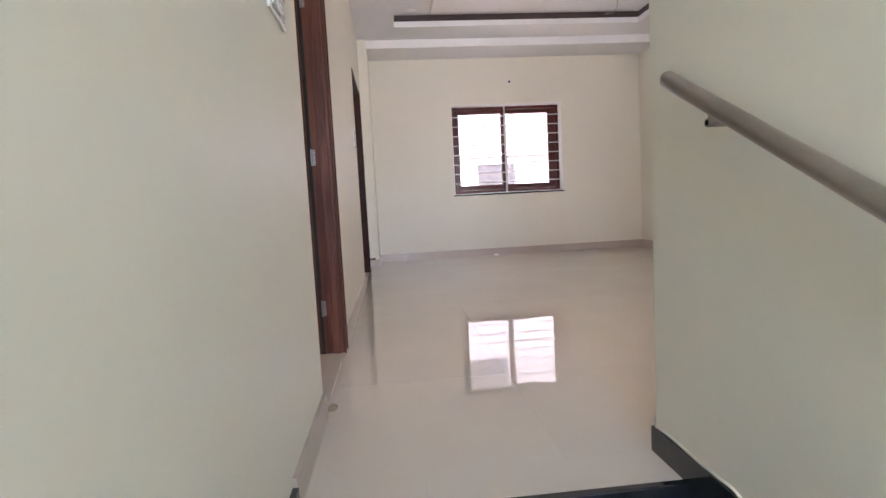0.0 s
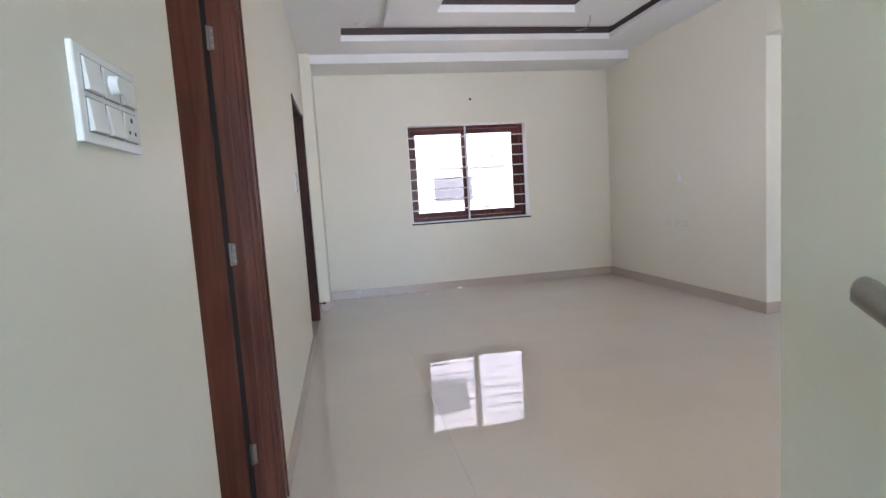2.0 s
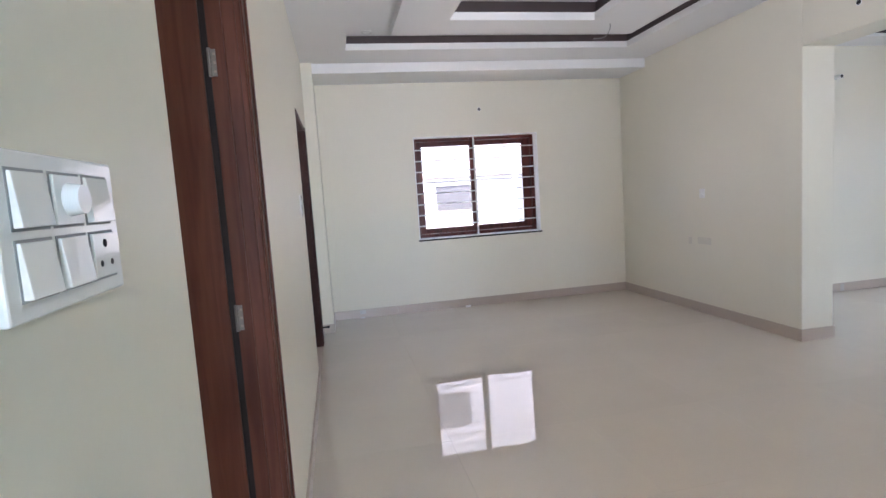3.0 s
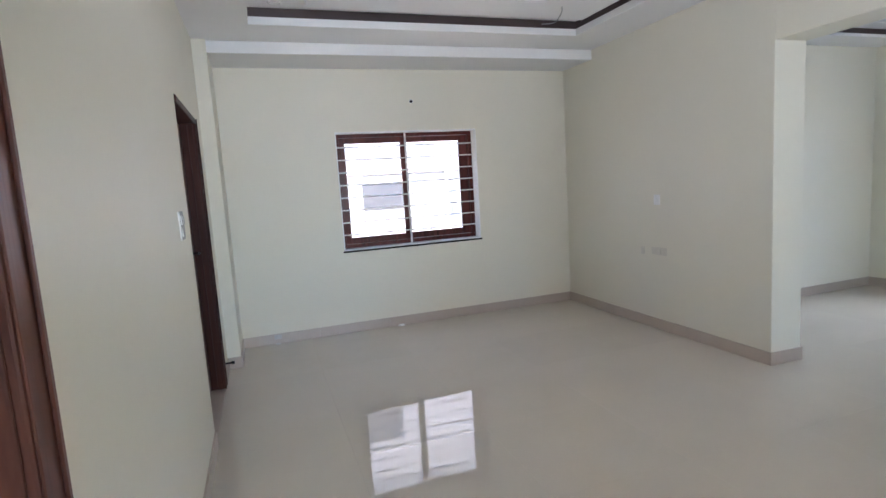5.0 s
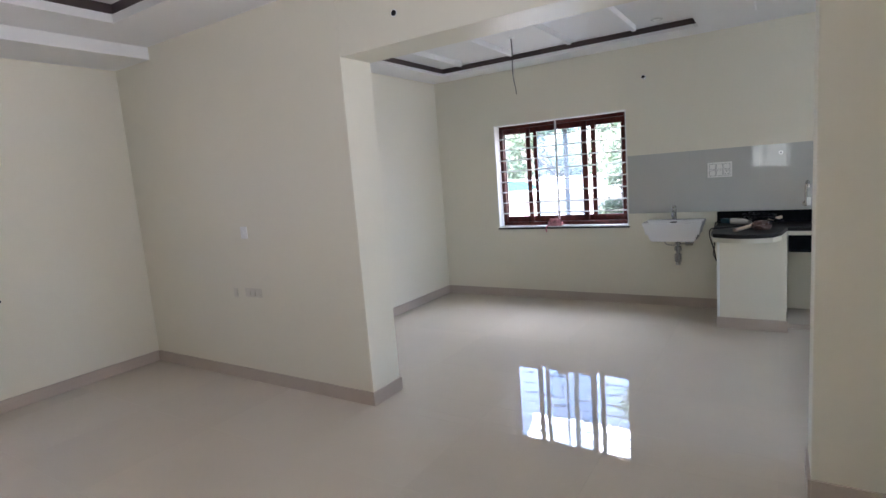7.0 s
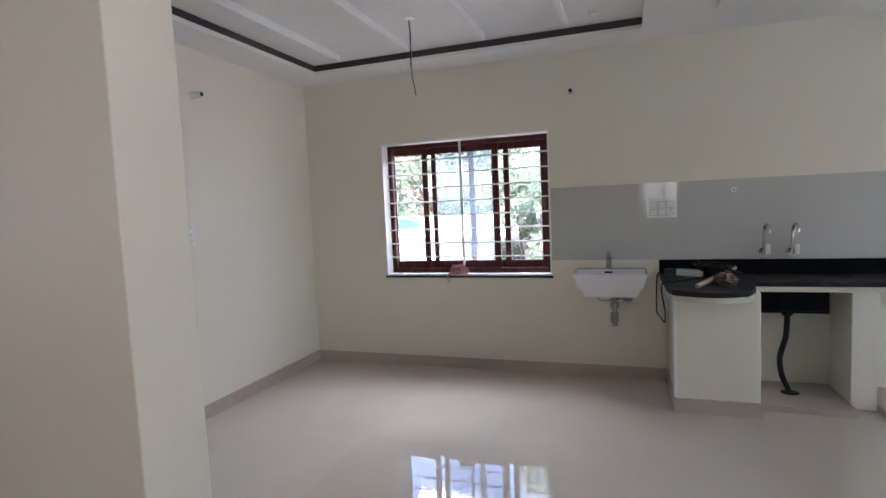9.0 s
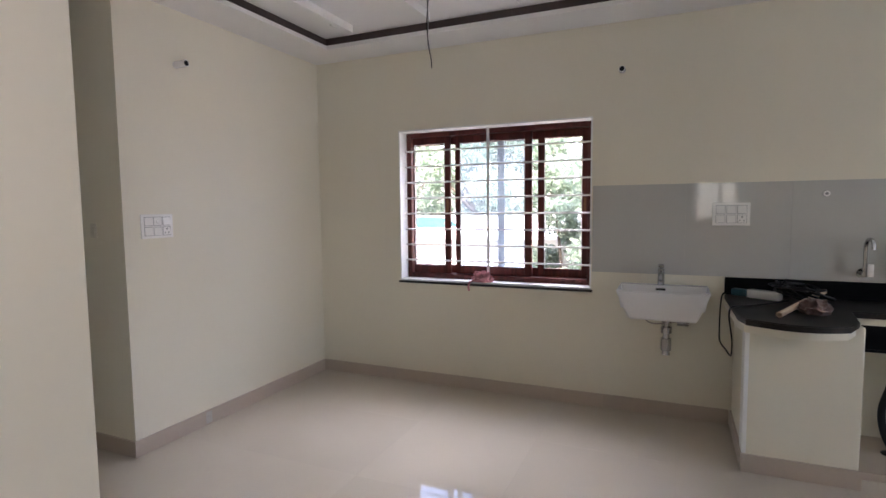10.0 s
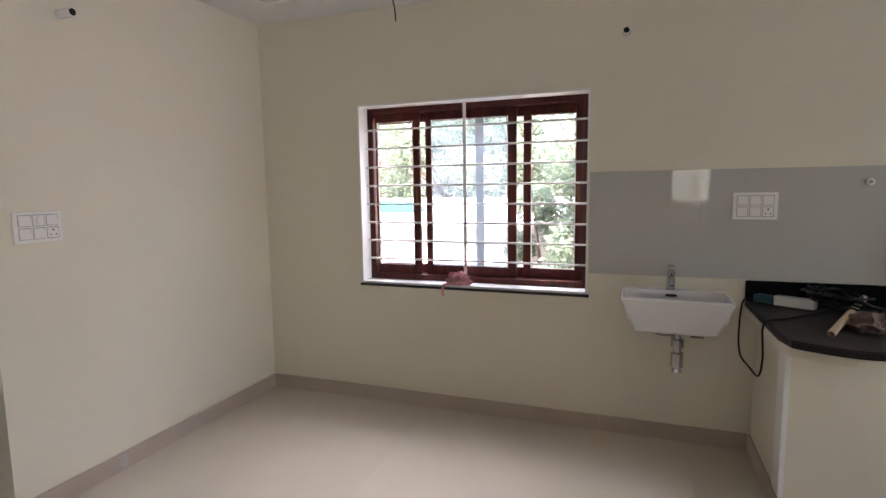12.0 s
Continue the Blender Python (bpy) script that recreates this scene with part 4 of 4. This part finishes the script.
part("flex", tube(bmesh.new(), [(6.70, 2.745, WT + 0.016), (6.705, 2.785, WT + 0.008), (6.715, 2.797, 0.82), (6.725, 2.80, 0.70), (6.72, 2.80, 0.64), (6.62, 2.803, 0.585), (6.52, 2.775, 0.555), (6.45, 2.760, 0.541), (6.38, 2.758, 0.57), (6.30, 2.765, 0.67), (6.22, 2.785, 0.78), (6.20, 2.792, 0.84), (6.215, 2.775, WT + 0.008), (6.29, 2.69, WT + 0.006), (6.40, 2.58, WT + 0.006), (6.55, 2.45, WT + 0.008)], 0.0048, 8), BLACK, cord, smooth=True)
coil = thing("cable_coil", (6.55, 2.40, WT), "tangled coil of black cable on the worktop", "cable")
rng = random.Random(4)
pts = []
for k in range(70):
    a = k * 0.78
    r = 0.115 + 0.05 * math.sin(k * 1.7)
    pts.append((6.56 + r * math.cos(a) * 1.1 + rng.uniform(-0.012, 0.012), 2.39 + r * math.sin(a) + rng.uniform(-0.012, 0.012), WT + 0.010 + 0.085 * abs(math.sin(k * 0.41)) + rng.uniform(0, 0.012)))
part("loop", tube(bmesh.new(), pts, 0.0058, 8), BLACK, coil, smooth=True)
part("loose_end", tube(bmesh.new(), [pts[-1], (6.60, 2.46, WT + 0.06), (6.62, 2.47, WT + 0.10), (6.60, 2.455, WT + 0.13)], 0.0055, 7), BLACK, coil, smooth=True)
PVC = material("cream_pvc_pipe", (0.66, 0.50, 0.36), rough=0.4, vary=0.08, fine=120, bump=0.03)
pipe = thing("pvc_pipe", (6.2, 2.49, WT), "short cream plastic pipe offcut lying on granite", "pipe")
bm = bmesh.new()
a, b = Vector((6.02, 2.580, WT + 0.015)), Vector((6.70, 2.245, WT + 0.05))
rings = []
q = (b - a).to_track_quat("Z", "Y")
for p, r in ((a, 0.0155), (b, 0.0155), (b, 0.012), (a, 0.012)):
    rings.append([bm.verts.new(p + q @ Vector((r * math.cos(k * math.pi / 10), r * math.sin(k * math.pi / 10), 0))) for k in range(20)])
for ra, rb in zip(rings, rings[1:] + rings[:1]):
    for k in range(20):
        bm.faces.new((ra[k], ra[(k + 1) % 20], rb[(k + 1) % 20], rb[k]))
part("tube", bm, PVC, pipe, smooth=True)


def crumple(name, at, size, seed, mat, label, category):
    """A crumpled lump of cloth or plastic that sags on its support."""
    bm = bmesh.new()
    bmesh.ops.create_icosphere(bm, subdivisions=5, radius=1.0)
    for v in bm.verts:
        d = v.co.copy()
        n = noise.ridged_multi_fractal(d * 1.1 + Vector((seed, 0, 0)), 1.0, 2.0, 2, 1.0, 2.0)
        f = 0.58 + 0.26 * n + 0.14 * noise.noise(d * 3 + Vector((0, seed, 0)))
        c = Vector((d.x * size[0], d.y * size[1], max(0.0, d.z * 0.75 + 0.35) * size[2])) * f
        v.co = c
    low_z = min(v.co.z for v in bm.verts)
    for v in bm.verts:
        v.co += Vector((at[0], at[1], at[2] - low_z))
    root = thing(name, at, label, category)
    part("folds", bm, mat, root, smooth=True)
    return root


PINK = material("pink_checked_cloth", (0.52, 0.22, 0.25), rough=0.9, vary=0.8, scale=28, fine=160, bump=0.3)
BAG = material("brown_plastic_bag", (0.20, 0.12, 0.10), rough=0.35, vary=0.6, scale=9, fine=60, bump=0.1)
crumple("cloth", (6.765, 4.46, W2[2] + 0.012), (0.045, 0.10, 0.09), 3.1, PINK, "crumpled pink cloth lying on the window ledge", "cloth")
hang = bpy.data.objects["cloth"]
part("tail", tube(bmesh.new(), [(6.75, 4.50, 0.885), (6.732, 4.55, 0.868), (6.722, 4.56, 0.83), (6.725, 4.555, 0.80)], 0.008, 7), PINK, hang, smooth=True)
crumple("plastic_bag", (6.22, 2.39, WT), (0.10, 0.09, 0.08), 8.4, BAG, "crumpled brown plastic bag on the worktop", "bag")
FILM = material("clear_packing_film", (0.55, 0.52, 0.49), rough=0.15, vary=0.1, scale=30, fine=120, bump=0.2)
for x, y, s, lab in ((0.10, YN - 0.045, 0.016, "scrap of shiny packing film by the skirting"), (1.385, 7.255, 0.022, "small white paper scrap on the floor")):
    crumple("scrap", (x, y, 0.0005), (s * 1.8, s, s), x * 7, FILM if x < 1 else PLASTIC, lab, "litter")
MORTAR = material("brown_mortar_smear", (0.36, 0.29, 0.21), rough=0.9, vary=0.4, scale=25, fine=120, bump=0.3)
crumple("mortar_smear", (-0.322, 2.02, 0.0005), (0.022, 0.045, 0.010), 5.5, MORTAR, "dry brown mortar smear on the door threshold edge", "dirt")
tape = thing("packing_tape", (0.10, YN - 0.014, 0.04), "strip of shiny film stuck on the skirting", "litter")
part("strip", boxes((0.07, 0.14, YN - 0.0145, YN - 0.0132, 0.045, 0.09)), FILM, tape)
tape2 = thing("packing_tape", (5.42, YD - 0.014, 0.04), "strip of shiny film stuck on dining skirting", "litter")
part("strip", boxes((5.40, 5.45, YD - 0.0145, YD - 0.0132, 0.01, 0.09)), FILM, tape2)

# ---- grey tile dado behind basin and counter ----
dado = tagged(new("dado"), "grey glazed wall tiles above basin and counter", "wall tiles", "", "structure")
dado.location = (XE, 1.4, 0.986)
bpy.context.view_layer.update()
y = W2[0] - 0.006
while y > YB + 0.01:
    y2 = max(y - 0.6, YB)
    part("wall_tile", boxes((XE - 0.008, XE - 0.0005, y2 + 0.0002, y - 0.0002, 0.987, 1.596)), DADO, dado)
    y = y2

# ---- outside ----
GROUND = material("pale_dry_earth", (0.42, 0.37, 0.30), rough=0.9, vary=0.25, scale=0.5, fine=6, bump=0.2)
RENDER = material("white_house_render", (0.27, 0.265, 0.258), rough=0.7, vary=0.06, scale=0.8, fine=20, bump=0.1)
# darker than the wall below: the upper storey's shade is in the colour
UPPER = material("shaded_greyish_pink_render", (0.20, 0.192, 0.188), rough=0.75, vary=0.06, scale=0.8, fine=20, bump=0.1)
WHITEWASH = material("lime_whitewash", (0.76, 0.75, 0.72), rough=0.7, vary=0.06, scale=0.8, fine=20, bump=0.1)
GREY = material("grey_shutter", (0.035, 0.0345, 0.035), rough=0.6, vary=0.1, scale=3, fine=30)
LEDGE = material("pinkish_ledge", (0.33, 0.285, 0.275), rough=0.8, vary=0.12, scale=2, fine=20)
LEAF = material("green_leaves", (0.16, 0.21, 0.15), rough=0.45, vary=0.4, scale=0.9, fine=9, bump=0)
leaf_glow = LEAF.node_tree.nodes.new("ShaderNodeBsdfTranslucent")
leaf_glow.inputs["Color"].default_value = (0.36, 0.47, 0.35, 1)
leaf_mix = LEAF.node_tree.nodes.new("ShaderNodeMixShader")
leaf_mix.inputs["Fac"].default_value = 0.45
LEAF.node_tree.links.new(LEAF.node_tree.nodes["Principled BSDF"].outputs["BSDF"], leaf_mix.inputs[1])
LEAF.node_tree.links.new(leaf_glow.outputs["BSDF"], leaf_mix.inputs[2])
LEAF.node_tree.links.new(leaf_mix.outputs["Shader"], LEAF.node_tree.nodes["Material Output"].inputs["Surface"])
BARK = material("tree_bark", (0.10, 0.075, 0.055), rough=0.9, vary=0.3, scale=6, fine=40, bump=0.4)
TURQ = material("turquoise_tarpaulin", (0.002, 0.065, 0.07), rough=0.8, vary=0.15, scale=4, fine=30)
structure("ground", boxes((-300, 300, -300, 300, -3.5, -3.3)), GROUND, "pale dry earth around the houses", "ground")
house = thing("neighbour_house", (2.0, 15, -3.3), "white rendered house next door in full sun", "house")
part("wall", boxes((-9, 11, 12.0, 19, -3.3, 1.74)), RENDER, house)
part("ledge", boxes((-9.1, 11.1, 11.93, 19, 1.745, 1.84), bevel=0.01), LEDGE, house, "pinkish concrete roof ledge")
part("upper_wall", boxes((-9, 11, 12.9, 19, 1.845, 6.0)), UPPER, house, "greyish pink upper storey wall, darkened for its shade")
part("upper_window", boxes((1.5, 2.6, 12.86, 12.899, 3.3, 4.1)), GREY, house, "grey shuttered upper window")
part("upper_ledge", boxes((-9.3, 11.3, 12.5, 19, 6.001, 6.12), bevel=0.01), LEDGE, house)
for x0, x1, z0, z1 in ((1.97, 2.80, 1.07, 1.60), (5.4, 6.4, 0.9, 1.6), (-2.6, -1.6, 0.98, 1.60)):
    shut = part("window", boxes((x0, x1, 11.97, 11.995, z0, z1)), GREY, house, "grey shuttered window")
    part("lintel", boxes((x0 - 0.04, x1 + 0.04, 11.955, 11.969, z1 - 0.03, z1 + 0.02)), RENDER, shut)
part("pipe", rod(bmesh.new(), (3.7, 11.93, -3.3), (3.7, 11.93, 1.73), 0.05, 12), RENDER, house)
east_house = thing("low_white_house", (16, 9, -3.3), "low white flat-roofed house in glaring sun", "house")
part("wall", boxes((11.5, 30, 1.0, 20, -3.3, 0.90)), WHITEWASH, east_house)
part("roof", boxes((11.3, 30.2, 0.8, 20.2, 0.901, 0.98), bevel=0.01), WHITEWASH, east_house)
tarp = thing("tarpaulin", (15, 8.6, 0.98), "turquoise tarpaulin over a stack on the roof", "tarpaulin")
bm = bmesh.new()
bmesh.ops.create_grid(bm, x_segments=16, y_segments=10, size=0.5)
for v in bm.verts:
    ed = max(abs(v.co.x), abs(v.co.y)) * 2
    v.co = Vector((14.6 + v.co.x * 1.1, 8.75 + v.co.y * 1.5, 0.985 + 0.24 * max(0, 1 - ed ** 4) + 0.02 * noise.noise(v.co * 6)))
bmesh.ops.solidify(bm, geom=bm.faces, thickness=0.01)
part("sheet", bm, TURQ, tarp, smooth=True)


def tree(at, height, spread, seed, leaves, size, label):
    """Tapered trunk with limbs and a loose crown of separate leaves."""
    r = random.Random(seed)
    base = Vector(at)
    root = thing("tree", base, label, "tree", "trees outside")
    bm = bmesh.new()
    crown_z = height * 0.45
    rod(bm, base, base + Vector((0.1, 0.05, crown_z)), height * 0.028, 10, height * 0.016)
    fork = base + Vector((0.1, 0.05, crown_z - 0.05))
    clumps = []
    for k in range(13):
        a = k * 2.4 + r.uniform(-0.4, 0.4)
        reach = spread * r.uniform(0.25, 1.0)
        tip = fork + Vector((math.cos(a) * reach, math.sin(a) * reach, height * r.uniform(-0.05, 0.5)))
        rod(bm, fork, tip, height * 0.011, 7, height * 0.003)
        clumps.append((tip, spread * r.uniform(0.28, 0.5)))
    part("trunk", bm, BARK, root)
    verts, faces = [], []
    for k in range(leaves):
        c, rad = clumps[k % len(clumps)]
        d = Vector((r.gauss(0, 1), r.gauss(0, 1), r.gauss(0, 0.8)))
        d = d.normalized() * rad * r.uniform(0.25, 1.0) ** 0.5
        p = c + d
        q = Euler((r.uniform(-1, 1), r.uniform(-1, 1), r.uniform(0, 6.3))).to_quaternion()
        s = size * r.uniform(0.6, 1.3)
        i = len(verts)
        verts += [p + q @ Vector(v) for v in ((-s, 0, 0), (0, -s * 0.42, s * 0.1), (s, 0, -s * 0.12), (0, s * 0.42, s * 0.1))]
        faces.append((i, i + 1, i + 2, i + 3))
    data = bpy.data.meshes.new("crown")
    data.from_pydata([tuple(v) for v in verts], [], faces)
    data.materials.append(LEAF)
    ob = new("crown", data)
    ob.parent = root
    ob.matrix_parent_inverse = root.matrix_basis.inverted()
    return root


tree((-9.0, 2.2, -3.3), 8.4, 2.2, 5, 8000, 0.11, "leafy green tree outside the bedroom window")
tree((10.6, 3.55, -3.3), 7.0, 1.15, 1, 11000, 0.055, "leafy green garden tree close to the window")
tree((10.8, 4.45, -3.3), 5.3, 0.8, 3, 12000, 0.05, "bushy young garden tree below the window")
for k, (x, y, h, s) in enumerate(((33, 26, 11, 4.2), (34, 19.5, 10, 4.0), (33, 14, 9.5, 3.6), (35, 9.5, 11, 4.0), (33, 5.0, 10, 3.6), (36, 0.5, 12, 4.2), (24, 22.5, 10, 3.4))):
    tree((x, y, -3.3), h, s, 20 + k, 7000, 0.20, "tall leafy green tree beyond the white roof")

# ---- floor ----
floor = structure("floor", boxes((XW - 0.2, XS, 1.29, YN, -0.15, -0.011), (XS, XM0, YS, YN, -0.15, -0.011), (XM0, XE, YB - 0.2, 7.4, -0.15, -0.011)), GROUT, "polished beige vitrified tile floor, mirror-like", "floor")


def floor_tile(w, d):
    g = 0.0003
    bm = box(bmesh.new(), g, w - g, g, d - g, -0.010, 0, bevel=0)
    return mesh_of("tile", bm, TILE)


tile_cache = {}


def lay(x0, x1, y0, y1, size=0.8, ox=0.0, oy=0.0):
    """Tiles cut to a rectangle, each a hair out of level."""
    def cuts(a, b, o):
        c = [a]
        k = math.floor((a - o) / size) + 1
        while o + k * size < b - 0.01:
            c.append(o + k * size)
            k += 1
        return c + [b]
    cx, cy = cuts(x0, x1, ox), cuts(y0, y1, oy)
    for xa, xb in zip(cx, cx[1:]):
        for ya, yb in zip(cy, cy[1:]):
            key = (round(xb - xa, 3), round(yb - ya, 3))
            if key not in tile_cache:
                tile_cache[key] = floor_tile(*key)
            ob = new("tile", tile_cache[key])
            ob.matrix_basis = pose(xa, ya, 0, random.uniform(-0.012, 0.012), random.uniform(-0.012, 0.012), 0)
            ob.parent = floor


lay(XW, XS, 1.29, 1.45, oy=0.65)
lay(XW, XM0, 1.45, YN, oy=0.65, ox=0.42)
lay(XM0, XM1, YM0, YM1, oy=0.65, ox=0.42)
lay(XM1, XE, YB, 7.4, oy=0.65, ox=0.42)
